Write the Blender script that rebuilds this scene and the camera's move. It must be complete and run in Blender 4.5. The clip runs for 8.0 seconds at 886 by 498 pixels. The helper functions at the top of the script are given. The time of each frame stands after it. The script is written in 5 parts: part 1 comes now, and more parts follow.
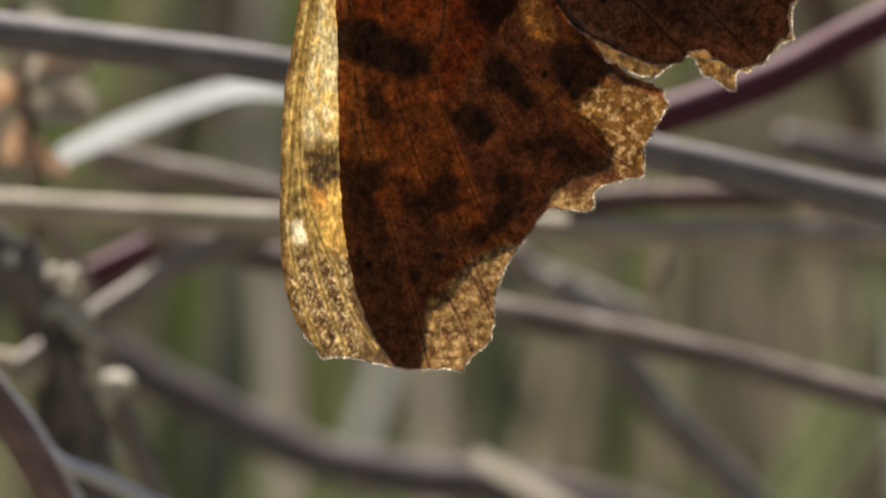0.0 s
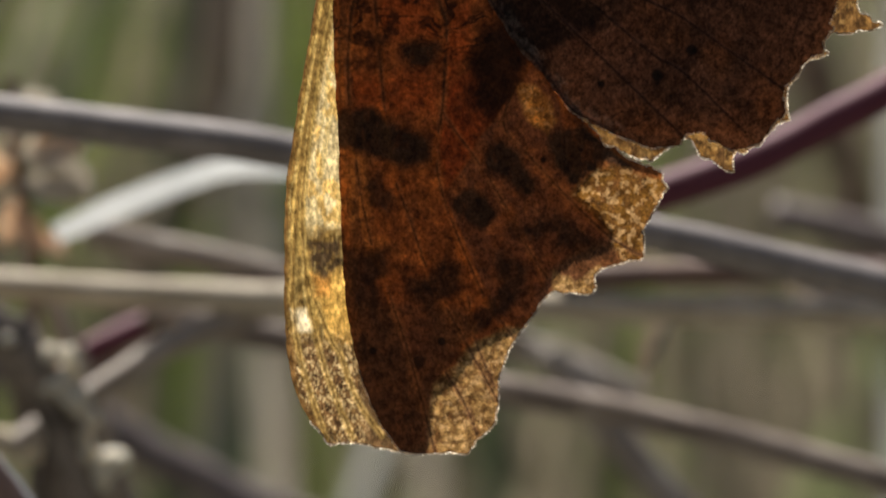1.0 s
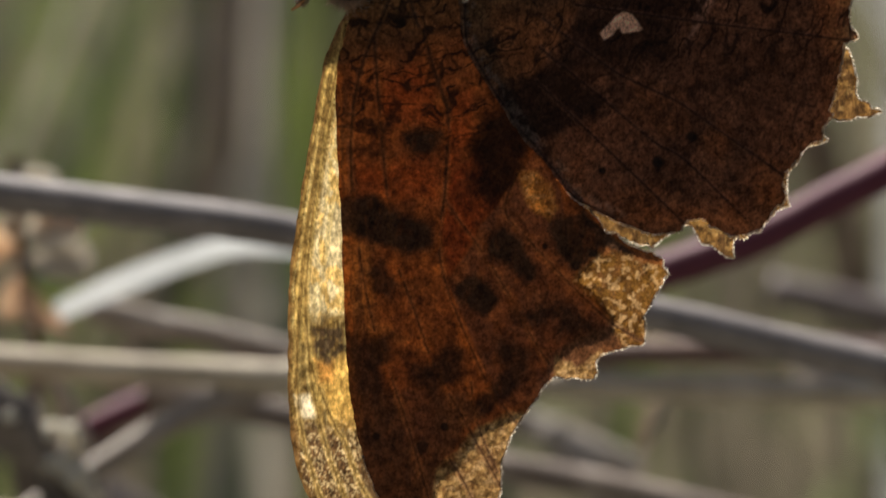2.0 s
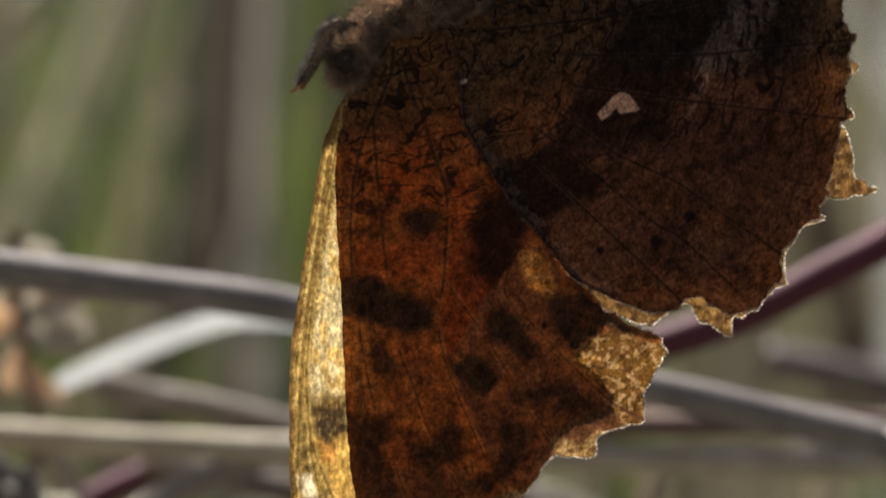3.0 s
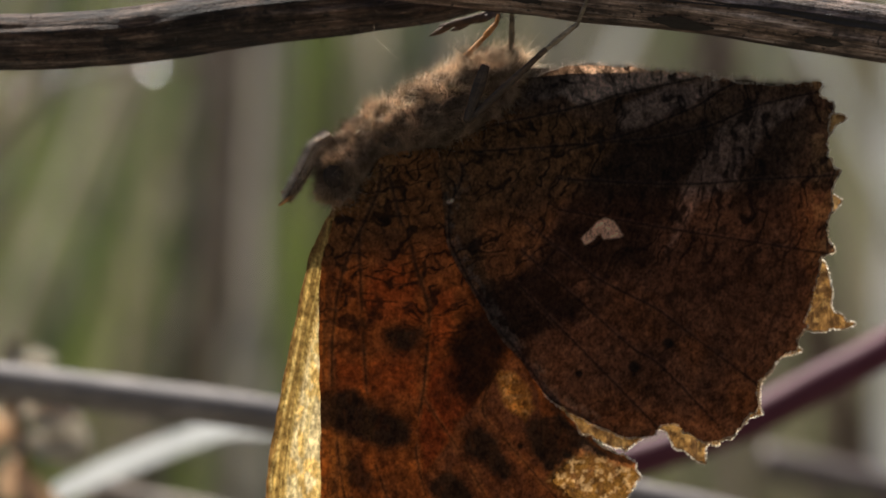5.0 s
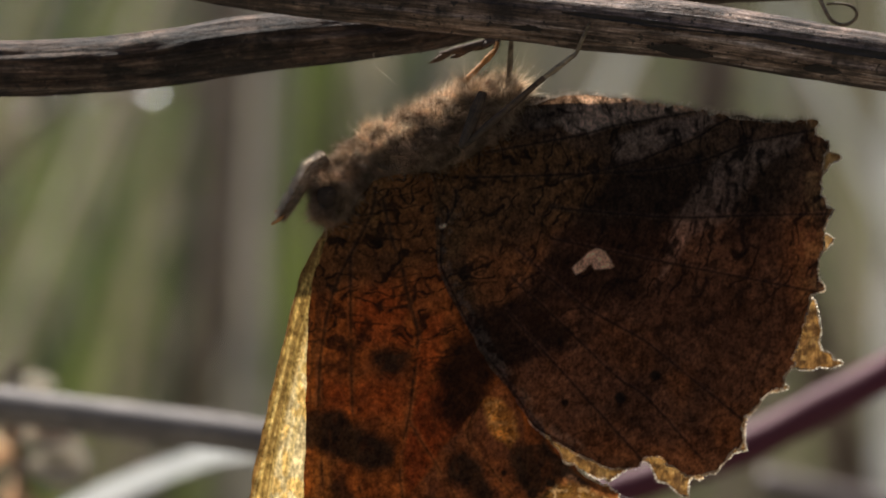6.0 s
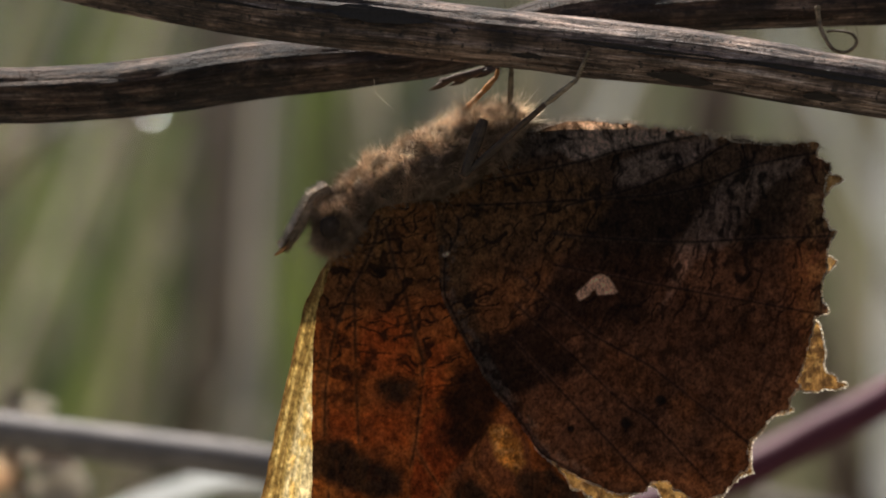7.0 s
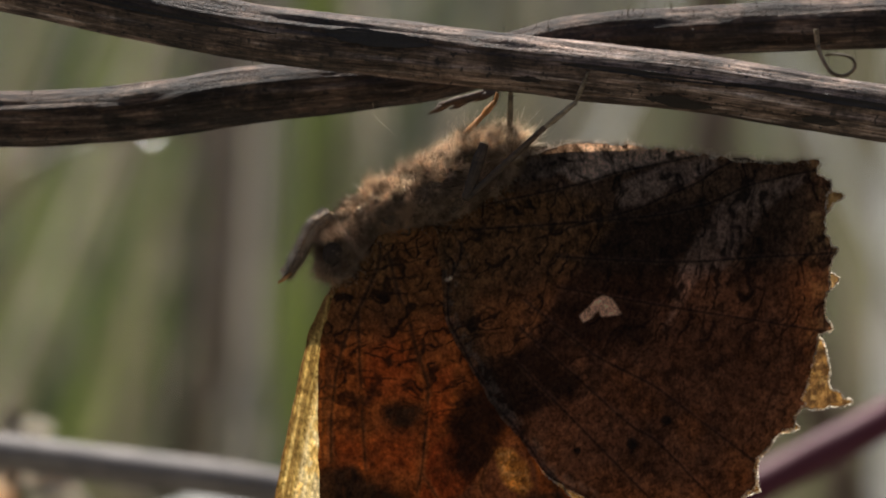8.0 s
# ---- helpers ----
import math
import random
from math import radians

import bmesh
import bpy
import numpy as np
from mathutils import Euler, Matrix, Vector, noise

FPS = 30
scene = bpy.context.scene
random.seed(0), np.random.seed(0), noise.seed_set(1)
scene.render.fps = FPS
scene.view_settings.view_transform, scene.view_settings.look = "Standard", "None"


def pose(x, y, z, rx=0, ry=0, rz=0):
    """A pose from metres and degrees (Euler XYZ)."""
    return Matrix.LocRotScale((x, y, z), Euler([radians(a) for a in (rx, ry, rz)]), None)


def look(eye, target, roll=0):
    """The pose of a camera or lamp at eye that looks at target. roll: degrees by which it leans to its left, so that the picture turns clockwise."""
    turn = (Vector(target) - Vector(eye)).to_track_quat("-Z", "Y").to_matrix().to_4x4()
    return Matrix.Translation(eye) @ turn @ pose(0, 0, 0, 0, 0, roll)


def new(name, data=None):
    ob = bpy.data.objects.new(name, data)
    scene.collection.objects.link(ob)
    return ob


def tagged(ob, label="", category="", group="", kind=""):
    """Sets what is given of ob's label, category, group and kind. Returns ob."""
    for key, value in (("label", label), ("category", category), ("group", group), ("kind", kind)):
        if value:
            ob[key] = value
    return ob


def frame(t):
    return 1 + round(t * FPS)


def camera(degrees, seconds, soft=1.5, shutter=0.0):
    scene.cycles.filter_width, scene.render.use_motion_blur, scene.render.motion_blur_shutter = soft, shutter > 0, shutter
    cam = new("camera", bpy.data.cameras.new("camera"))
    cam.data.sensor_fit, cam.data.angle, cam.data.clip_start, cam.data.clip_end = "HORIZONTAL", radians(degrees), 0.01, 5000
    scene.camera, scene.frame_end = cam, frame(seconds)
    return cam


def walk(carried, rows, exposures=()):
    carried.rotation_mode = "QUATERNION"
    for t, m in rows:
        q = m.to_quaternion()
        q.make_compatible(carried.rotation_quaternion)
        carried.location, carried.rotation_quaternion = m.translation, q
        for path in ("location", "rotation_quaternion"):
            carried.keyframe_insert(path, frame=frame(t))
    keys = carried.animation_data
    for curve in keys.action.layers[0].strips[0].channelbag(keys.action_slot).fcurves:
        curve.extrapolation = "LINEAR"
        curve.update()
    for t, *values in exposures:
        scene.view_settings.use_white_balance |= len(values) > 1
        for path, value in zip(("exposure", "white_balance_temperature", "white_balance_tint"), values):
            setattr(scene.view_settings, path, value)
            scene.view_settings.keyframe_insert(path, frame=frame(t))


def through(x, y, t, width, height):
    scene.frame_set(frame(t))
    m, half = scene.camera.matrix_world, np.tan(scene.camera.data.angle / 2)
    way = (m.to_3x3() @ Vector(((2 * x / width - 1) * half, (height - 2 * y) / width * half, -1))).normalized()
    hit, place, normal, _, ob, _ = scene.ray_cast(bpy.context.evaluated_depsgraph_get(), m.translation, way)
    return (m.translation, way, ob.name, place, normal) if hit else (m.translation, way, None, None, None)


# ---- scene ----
# ---- camera ----
MM = 0.001
cam = camera(7.18, 8.0, soft=1.7, shutter=0.4)
cam.data.dof.use_dof = True
cam.data.dof.focus_distance = 0.2955
cam.data.dof.aperture_fstop = 84.0


def view(x, y, z, up, right, roll):
    """A camera pose from millimetres and degrees of tilt, turn and roll."""
    return pose(x * MM, y * MM, z * MM, 90 + up, 0, -right) @ pose(0, 0, 0, 0, 0, roll)


walk(cam, [
    (0, view(-0.226, -289.82, 493.672, -2.2660, -0.0810, 0.0770)),
    (0.5, view(-0.187, -291.21, 494.315, -2.0357, -0.0670, -0.0664)),
    (1, view(-0.124, -292.66, 494.943, -1.8111, -0.0445, -0.0806)),
    (1.5, view(-0.132, -293.68, 495.589, -1.5795, -0.0472, 0.0950)),
    (3, view(-0.090, -296.46, 497.410, -0.9274, -0.0322, -0.0329)),
    (3.5, view(-0.066, -297.10, 497.953, -0.7331, -0.0237, 0.0044)),
    (4, view(-0.035, -297.66, 498.453, -0.5541, -0.0127, -0.0829)),
    (4.5, view(-0.018, -298.53, 498.893, -0.3964, -0.0063, -0.1329)),
    (6, view(0.001, -299.75, 499.599, -0.1435, 0.0005, -0.0216)),
    (6.5, view(0.001, -299.60, 499.805, -0.0698, 0.0003, 0.0286)),
    (7, view(-0.000, -300.00, 500.000, -0.0000, -0.0000, 0.0000)),
    (7.5, view(0.015, -300.38, 500.148, 0.0528, 0.0055, 0.0029)),
    (8, view(0.013, -300.33, 500.346, 0.1239, 0.0045, 0.0051)),
])

# ---- light ----
SUN_EL, SUN_AZ = radians(60), radians(-42)  # azimuth from +y towards +x
sky = bpy.data.worlds.new("sky")
scene.world = sky
sky.use_nodes = True
sn = sky.node_tree.nodes
st = sn.new("ShaderNodeTexSky")
st.sky_type, st.sun_disc = "NISHITA", False
st.sun_elevation, st.sun_rotation = SUN_EL, SUN_AZ
sky.node_tree.links.new(st.outputs[0], sn["Background"].inputs[0])
sn["Background"].inputs[1].default_value = 0.05
sun = new("sun", bpy.data.lights.new("sun", "SUN"))
sun.data.energy, sun.data.angle, sun.data.color = 4.9, radians(0.6), (1.0, 0.955, 0.89)
to_sun = Vector((math.sin(SUN_AZ) * math.cos(SUN_EL), math.cos(SUN_AZ) * math.cos(SUN_EL), math.sin(SUN_EL)))
sun.matrix_world = look(to_sun * 3, (0, 0, 0))
scene.view_settings.exposure = 0.94

# ---- numeric noise ----
LATTICE = np.random.RandomState(7).rand(256, 256)


def vnoise(x, y):
    """Smooth value noise in 0..1 with cells of size 1."""
    x, y = np.asarray(x, float), np.asarray(y, float)
    xi, yi = np.floor(x).astype(int), np.floor(y).astype(int)
    fx, fy = x - xi, y - yi
    fx, fy = fx * fx * (3 - 2 * fx), fy * fy * (3 - 2 * fy)
    a, b = LATTICE[xi % 256, yi % 256], LATTICE[(xi + 1) % 256, yi % 256]
    c, d = LATTICE[xi % 256, (yi + 1) % 256], LATTICE[(xi + 1) % 256, (yi + 1) % 256]
    return (a * (1 - fx) + b * fx) * (1 - fy) + (c * (1 - fx) + d * fx) * fy


def fbm(x, y, octaves=4):
    total, amp, norm = 0, 1.0, 0
    for k in range(octaves):
        total = total + amp * vnoise(x * 2 ** k + 17.3 * k, y * 2 ** k + 5.1 * k)
        norm, amp = norm + amp, amp * 0.5
    return total / norm


def step(a, b, v):
    v = np.clip((v - a) / (b - a), 0, 1)
    return v * v * (3 - 2 * v)


def spline(points, per=8, closed=False, slack=0.5):
    """A Catmull-Rom curve through points; a lower slack pulls it straight between them."""
    p = np.array(points, float)
    n = len(p)
    out = []
    for i in range(n if closed else n - 1):
        idx = [(i - 1) % n, i, (i + 1) % n, (i + 2) % n] if closed else [max(i - 1, 0), i, i + 1, min(i + 2, n - 1)]
        a, b, c, d = p[idx]
        for t in np.linspace(0, 1, per, endpoint=False):
            m0, m1 = slack * (c - a), slack * (d - b)
            out.append(b * (2 * t ** 3 - 3 * t * t + 1) + m0 * (t ** 3 - 2 * t * t + t) + c * (3 * t * t - 2 * t ** 3) + m1 * (t ** 3 - t * t))
    if not closed:
        out.append(p[-1])
    return np.array(out)


def seg_distance(px, pz, line, closed=False):
    """Distance of points from a polyline, and the nearest point on it."""
    best = np.full(px.shape, 1e9)
    nx, nz = px.copy(), pz.copy()
    ends = np.roll(line, -1, axis=0)
    for (ax, az), (bx, bz) in list(zip(line, ends))[: None if closed else -1]:
        dx, dz = bx - ax, bz - az
        t = np.clip(((px - ax) * dx + (pz - az) * dz) / (dx * dx + dz * dz + 1e-12), 0, 1)
        qx, qz = ax + t * dx, az + t * dz
        d = np.hypot(px - qx, pz - qz)
        near = d < best
        best, nx, nz = np.where(near, d, best), np.where(near, qx, nx), np.where(near, qz, nz)
    return best, nx, nz


def inside(px, pz, poly):
    hit = np.zeros(px.shape, bool)
    ends = np.roll(poly, -1, axis=0)
    for (ax, az), (bx, bz) in zip(poly, ends):
        cross = (az > pz) != (bz > pz)
        if az != bz:
            hit ^= cross & (px < (bx - ax) * (pz - az) / (bz - az) + ax)
    return hit


def region(px, pz, poly, soft, warp=0.0):
    """A soft mask of a polygon, its edge wandering by warp."""
    wx = px + warp * (fbm(px * 1.3, pz * 1.3) - 0.5) * 2
    wz = pz + warp * (fbm(px * 1.3 + 50, pz * 1.3 + 9) - 0.5) * 2
    poly = np.array(poly, float)
    d = seg_distance(wx, wz, poly, True)[0]
    d = np.where(inside(wx, wz, poly), d, -d)
    return step(-soft, soft, d)


def blot(px, pz, x, z, rx, rz, turn=0.0, soft=0.6, warp=0.55):
    """A soft uneven spot."""
    wx = px - x + warp * (fbm(px * 1.7, pz * 1.7) - 0.5) * 2
    wz = pz - z + warp * (fbm(px * 1.7 + 31, pz * 1.7 + 3) - 0.5) * 2
    c, s = math.cos(radians(turn)), math.sin(radians(turn))
    q = np.hypot((c * wx + s * wz) / rx, (c * wz - s * wx) / rz)
    return 1 - step(1 - soft, 1 + soft, q)


# ---- building helpers ----
def part(name, bm, material, parent, label=""):
    me = bpy.data.meshes.new(name)
    if isinstance(bm, bmesh.types.BMesh):
        bm.to_mesh(me)
        bm.free()
    else:
        me.from_pydata(*bm)
    if isinstance(material, (list, tuple)):
        for m in material:
            me.materials.append(m)
    else:
        me.materials.append(material)
    me.shade_smooth()
    ob = new(name, me)
    ob.parent = parent
    if label:
        ob["label"] = label
    return ob


def mesh_of(name, data, material):
    return part(name, data, material, None)


def attr(ob, name, values):
    """A value for each vertex."""
    a = ob.data.attributes.new(name, "FLOAT", "POINT")
    a.data.foreach_set("value", np.asarray(values, np.float32).ravel())


def paint(ob, rgb):
    a = ob.data.attributes.new("pattern", "FLOAT_COLOR", "POINT")
    a.data.foreach_set("color", np.concatenate([rgb, np.ones((len(rgb), 1))], axis=1).astype(np.float32).ravel())


def empty(name, x=0, y=0, z=0):
    ob = new(name)
    ob.location = (x * MM, y * MM, z * MM)
    ob.empty_display_size = 0.002
    return ob


def tube(points, radius, around=16, per=8, flat=1.0, face=(0.0, -1.0, 0.12), ridge=0.0, seed=0, wander=0.0, knots=()):
    """A closed stalk along a curve in millimetres: mesh data in metres and, for each vertex, its way along and round the stalk.
    radius: one value, or one for each point. ridge: depth of lengthwise fibres."""
    pts = np.array(points, float)
    rad = np.full(len(pts), float(radius)) if np.isscalar(radius) else np.array(radius, float)
    line = spline(np.column_stack([pts, rad]), per)
    c, r = line[:, :3], line[:, 3]
    n = len(c)
    tangent = np.gradient(c, axis=0)
    tangent /= np.linalg.norm(tangent, axis=1)[:, None] + 1e-12
    along = np.concatenate([[0], np.cumsum(np.linalg.norm(np.diff(c, axis=0), axis=1))])
    up = np.array(face)
    verts, al, ro = [], [], []
    for i in range(n):
        side = np.cross(tangent[i], up)
        side /= np.linalg.norm(side) + 1e-12
        lift = np.cross(side, tangent[i])
        th = np.arange(around) / around * 2 * math.pi
        rr = r[i] * (1 + ridge * (vnoise(th * around / 7 + seed, along[i] * 0.25 + seed) - 0.5) + wander * (fbm(np.cos(th) * 0.9 + along[i] * 0.35 + seed, np.sin(th) * 0.9 + seed * 3.7, 3) - 0.5))
        for k, w in knots:
            rr = rr * (1 + w * math.exp(-((along[i] - k) / (1.4 * r[i])) ** 2))
        ring = c[i] + np.outer(np.cos(th) * rr, side) + np.outer(np.sin(th) * rr * flat, lift)
        verts.append(ring)
        al.append(np.full(around, along[i]))
        ro.append(th)
    v = np.concatenate(verts + [c[:1], c[-1:]])
    faces = []
    for i in range(n - 1):
        for k in range(around):
            k2 = (k + 1) % around
            faces.append((i * around + k, i * around + k2, (i + 1) * around + k2, (i + 1) * around + k))
    for k in range(around):
        k2 = (k + 1) % around
        faces.append((n * around, k2, k))
        faces.append((n * around + 1, (n - 1) * around + k, (n - 1) * around + k2))
    return (v * MM, [], faces), np.concatenate(al + [[0.0, along[-1]]]), np.concatenate(ro + [[0.0, 0.0]])


def stalk(name, points, radius, material, parent=None, label="", **kw):
    data, al, ro = tube(points, radius, **kw)
    ob = part(name, data, material, parent, label)
    attr(ob, "along", al)
    attr(ob, "round", ro)
    return ob


def scales(roots, ways, lengths, width, rng):
    """Flat pointed fringe scales in the plane of a wing, in millimetres, as mesh data in metres."""
    roots, ways, lengths = np.array(roots, float), np.array(ways, float), np.array(lengths, float)
    ways /= np.linalg.norm(ways, axis=1)[:, None] + 1e-9
    side = np.cross(ways, [0, 1.0, 0.0]) * (width * rng.uniform(0.5, 1.0, len(roots)))[:, None] + rng.normal(0, 0.15 * width, (len(roots), 3))
    tip = ways * lengths[:, None]
    v = np.stack([roots - side - tip * 0.3, roots + side - tip * 0.3, roots + side * 0.8 + tip * 0.6, roots + tip, roots - side * 0.8 + tip * 0.6], axis=1).reshape(-1, 3)
    base = np.arange(len(roots)) * 5
    return v * MM, [], np.column_stack([base + k for k in range(5)]).tolist()


def hairs(roots, ways, lengths, radius, bend, rng, segs=3):
    """Tapering three-sided hairs, in millimetres, as mesh data in metres. bend: the way in which the tips are pulled."""
    roots, ways, lengths = np.array(roots, float), np.array(ways, float), np.array(lengths, float)
    n = len(roots)
    ways /= np.linalg.norm(ways, axis=1)[:, None] + 1e-9
    ref = rng.normal(size=(n, 3))
    a = np.cross(ways, ref)
    a /= np.linalg.norm(a, axis=1)[:, None] + 1e-9
    b = np.cross(ways, a)
    rings = []
    for s in range(segs + 1):
        t = s / segs
        c = roots + ways * (lengths * t)[:, None] + (np.array(bend) + 0.28 * ref) * (lengths * t * t)[:, None]
        w = radius * (1 - 0.9 * t)
        for k in range(3):
            th = k * 2.0944
            rings.append(c + a * w * math.cos(th) + b * w * math.sin(th))
    v = np.stack(rings, axis=1).reshape(-1, 3)
    m = 3 * (segs + 1)
    base = np.arange(n) * m
    faces = []
    for s in range(segs):
        for k in range(3):
            k2 = (k + 1) % 3
            faces.append(np.column_stack([base + 3 * s + k, base + 3 * s + k2, base + 3 * s + 3 + k2, base + 3 * s + 3 + k]))
    return v * MM, [], np.concatenate(faces).tolist()


# ---- materials ----
def material(name):
    m = bpy.data.materials.new(name)
    m.use_nodes = True
    m.node_tree.nodes.clear()
    return m, m.node_tree.nodes, m.node_tree.links


def noise_node(n, l, vector, scale, detail=4.0, rough=0.6):
    t = n.new("ShaderNodeTexNoise")
    t.inputs["Scale"].default_value, t.inputs["Detail"].default_value, t.inputs["Roughness"].default_value = scale, detail, rough
    if vector is not None:
        l.new(vector, t.inputs["Vector"])
    return t.outputs["Fac"]


def ramp(n, l, fac, stops):
    r = n.new("ShaderNodeValToRGB")
    while len(r.color_ramp.elements) < len(stops):
        r.color_ramp.elements.new(0.5)
    for e, (p, c) in zip(r.color_ramp.elements, stops):
        e.position, e.color = p, (*c, 1)
    l.new(fac, r.inputs[0])
    return r.outputs[0]


def mixed(n, l, kind, fac, a, b):
    m = n.new("ShaderNodeMix")
    m.data_type, m.blend_type = "RGBA", kind
    for socket, value in ((m.inputs[0], fac), (m.inputs[6], a), (m.inputs[7], b)):
        if isinstance(value, (int, float)):
            socket.default_value = value
        elif isinstance(value, tuple):
            socket.default_value = (*value, 1)
        else:
            l.new(value, socket)
    return m.outputs[2]


def wing_material(name, through_tint, gloss, speckle, through=0.76, stretch=0.8):
    """Scaly membrane: reflects its pattern, and lets a warmer tone of it through."""
    m, n, l = material(name)
    out = n.new("ShaderNodeOutputMaterial")
    at = n.new("ShaderNodeAttribute")
    at.attribute_name = "pattern"
    co = n.new("ShaderNodeTexCoord").outputs["Object"]
    long = n.new("ShaderNodeMapping")
    long.inputs["Scale"].default_value = (1.0, 1.0, stretch)
    l.new(co, long.inputs["Vector"])
    grain = ramp(n, l, noise_node(n, l, long.outputs[0], 7000, 5, 0.75), [(0.38, (0.22, 0.21, 0.2)), (0.62, (1.75, 1.74, 1.68))])
    soft = ramp(n, l, noise_node(n, l, co, 2200, 4, 0.65), [(0.32, (0.5, 0.46, 0.42)), (0.66, (1.4, 1.4, 1.4))])
    col = mixed(n, l, "MULTIPLY", 1.0, mixed(n, l, "MULTIPLY", speckle, at.outputs["Color"], grain), soft)
    bump = n.new("ShaderNodeBump")
    bump.inputs["Strength"].default_value, bump.inputs["Distance"].default_value = 0.35, 0.00004
    l.new(noise_node(n, l, co, 7000, 3, 0.6), bump.inputs["Height"])
    face = n.new("ShaderNodeBsdfPrincipled")
    face.inputs["Roughness"].default_value = gloss
    face.inputs["Specular IOR Level"].default_value = 0.25
    l.new(col, face.inputs["Base Color"])
    l.new(bump.outputs[0], face.inputs["Normal"])
    tl = n.new("ShaderNodeBsdfTranslucent")
    l.new(mixed(n, l, "MULTIPLY", 1.0, col, through_tint), tl.inputs["Color"])
    add = n.new("ShaderNodeMixShader")
    add.inputs[0].default_value = through
    l.new(face.outputs[0], add.inputs[1])
    l.new(tl.outputs[0], add.inputs[2])
    l.new(add.outputs[0], out.inputs[0])
    return m


def stalk_material(name, stops, gloss=0.55, blotch=(0.03, 0.025, 0.02), blotch_amount=0.6, fleck=0.0, shine=0.4, relief=0.00002, fibres=0.0, polish=0.0):
    """Weathered stalk skin: lengthwise fibres, stains and flecks."""
    m, n, l = material(name)
    out = n.new("ShaderNodeOutputMaterial")
    a, r = n.new("ShaderNodeAttribute"), n.new("ShaderNodeAttribute")
    a.attribute_name, r.attribute_name = "along", "round"
    comb = n.new("ShaderNodeCombineXYZ")
    sc, ss = n.new("ShaderNodeMath"), n.new("ShaderNodeMath")
    sc.operation, ss.operation = "COSINE", "SINE"
    l.new(r.outputs["Fac"], sc.inputs[0])
    l.new(r.outputs["Fac"], ss.inputs[0])
    l.new(sc.outputs[0], comb.inputs[0])
    l.new(ss.outputs[0], comb.inputs[1])
    far = n.new("ShaderNodeMath")
    far.operation = "MULTIPLY"
    far.inputs[1].default_value = 0.035
    l.new(a.outputs["Fac"], far.inputs[0])
    l.new(far.outputs[0], comb.inputs[2])
    fibre = noise_node(n, l, comb.outputs[0], 5.0, 7, 0.72)
    col = ramp(n, l, fibre, stops)
    co = n.new("ShaderNodeTexCoord").outputs["Object"]
    stain = noise_node(n, l, co, 330, 5, 0.65)
    mask = ramp(n, l, stain, [(0.43, (0, 0, 0)), (0.57, (blotch_amount,) * 3)])
    col = mixed(n, l, "MIX", mask, col, blotch)
    if fleck:
        fl = ramp(n, l, noise_node(n, l, co, 3200, 2, 0.5), [(0.62, (0, 0, 0)), (0.68, (fleck,) * 3)])
        col = mixed(n, l, "MIX", fl, col, (0.02, 0.017, 0.014))
    if fibres:
        thin = noise_node(n, l, comb.outputs[0], 17.0, 3, 0.6)
        lines = ramp(n, l, thin, [(0.36, (0.34, 0.32, 0.31)), (0.52, (1.0, 1.0, 1.0)), (0.66, (1.9, 1.88, 1.88))])
        col = mixed(n, l, "MULTIPLY", fibres, col, lines)
    if fleck:
        grain = n.new("ShaderNodeMapping")
        grain.inputs["Scale"].default_value = (0.2, 1.0, 1.0)
        l.new(co, grain.inputs["Vector"])
        mott = ramp(n, l, noise_node(n, l, grain.outputs[0], 3600, 4, 0.7), [(0.36, (0.6, 0.57, 0.54)), (0.62, (1.45, 1.4, 1.36))])
        col = mixed(n, l, "MULTIPLY", 1.0, col, mott)
    pits = noise_node(n, l, co, 5000, 3, 0.7)
    fine = ramp(n, l, pits, [(0.3, (0.7, 0.7, 0.7)), (0.7, (1.25, 1.25, 1.25))])
    col = mixed(n, l, "MULTIPLY", 1.0, col, fine)
    if fibres:
        patch = ramp(n, l, noise_node(n, l, grain.outputs[0], 1500, 5, 0.7), [(0.38, (0.32, 0.27, 0.23)), (0.5, (0.9, 0.87, 0.85)), (0.62, (1.6, 1.58, 1.58))])
        col = mixed(n, l, "MULTIPLY", 0.85, col, patch)
    b = n.new("ShaderNodeBsdfPrincipled")
    b.inputs["Roughness"].default_value = gloss
    b.inputs["Specular IOR Level"].default_value = shine
    b.inputs["Coat Weight"].default_value, b.inputs["Coat Roughness"].default_value = polish, 0.52
    l.new(col, b.inputs["Base Color"])
    bump = n.new("ShaderNodeBump")
    bump.inputs["Strength"].default_value, bump.inputs["Distance"].default_value = 0.8, relief
    l.new(fibre, bump.inputs["Height"])
    if fibres:
        rough = n.new("ShaderNodeBump")
        rough.inputs["Strength"].default_value, rough.inputs["Distance"].default_value = 0.8, 0.0001
        l.new(pits, rough.inputs["Height"])
        l.new(bump.outputs[0], rough.inputs["Normal"])
        bump = rough
    l.new(bump.outputs[0], b.inputs["Normal"])
    l.new(b.outputs[0], out.inputs[0])
    return m


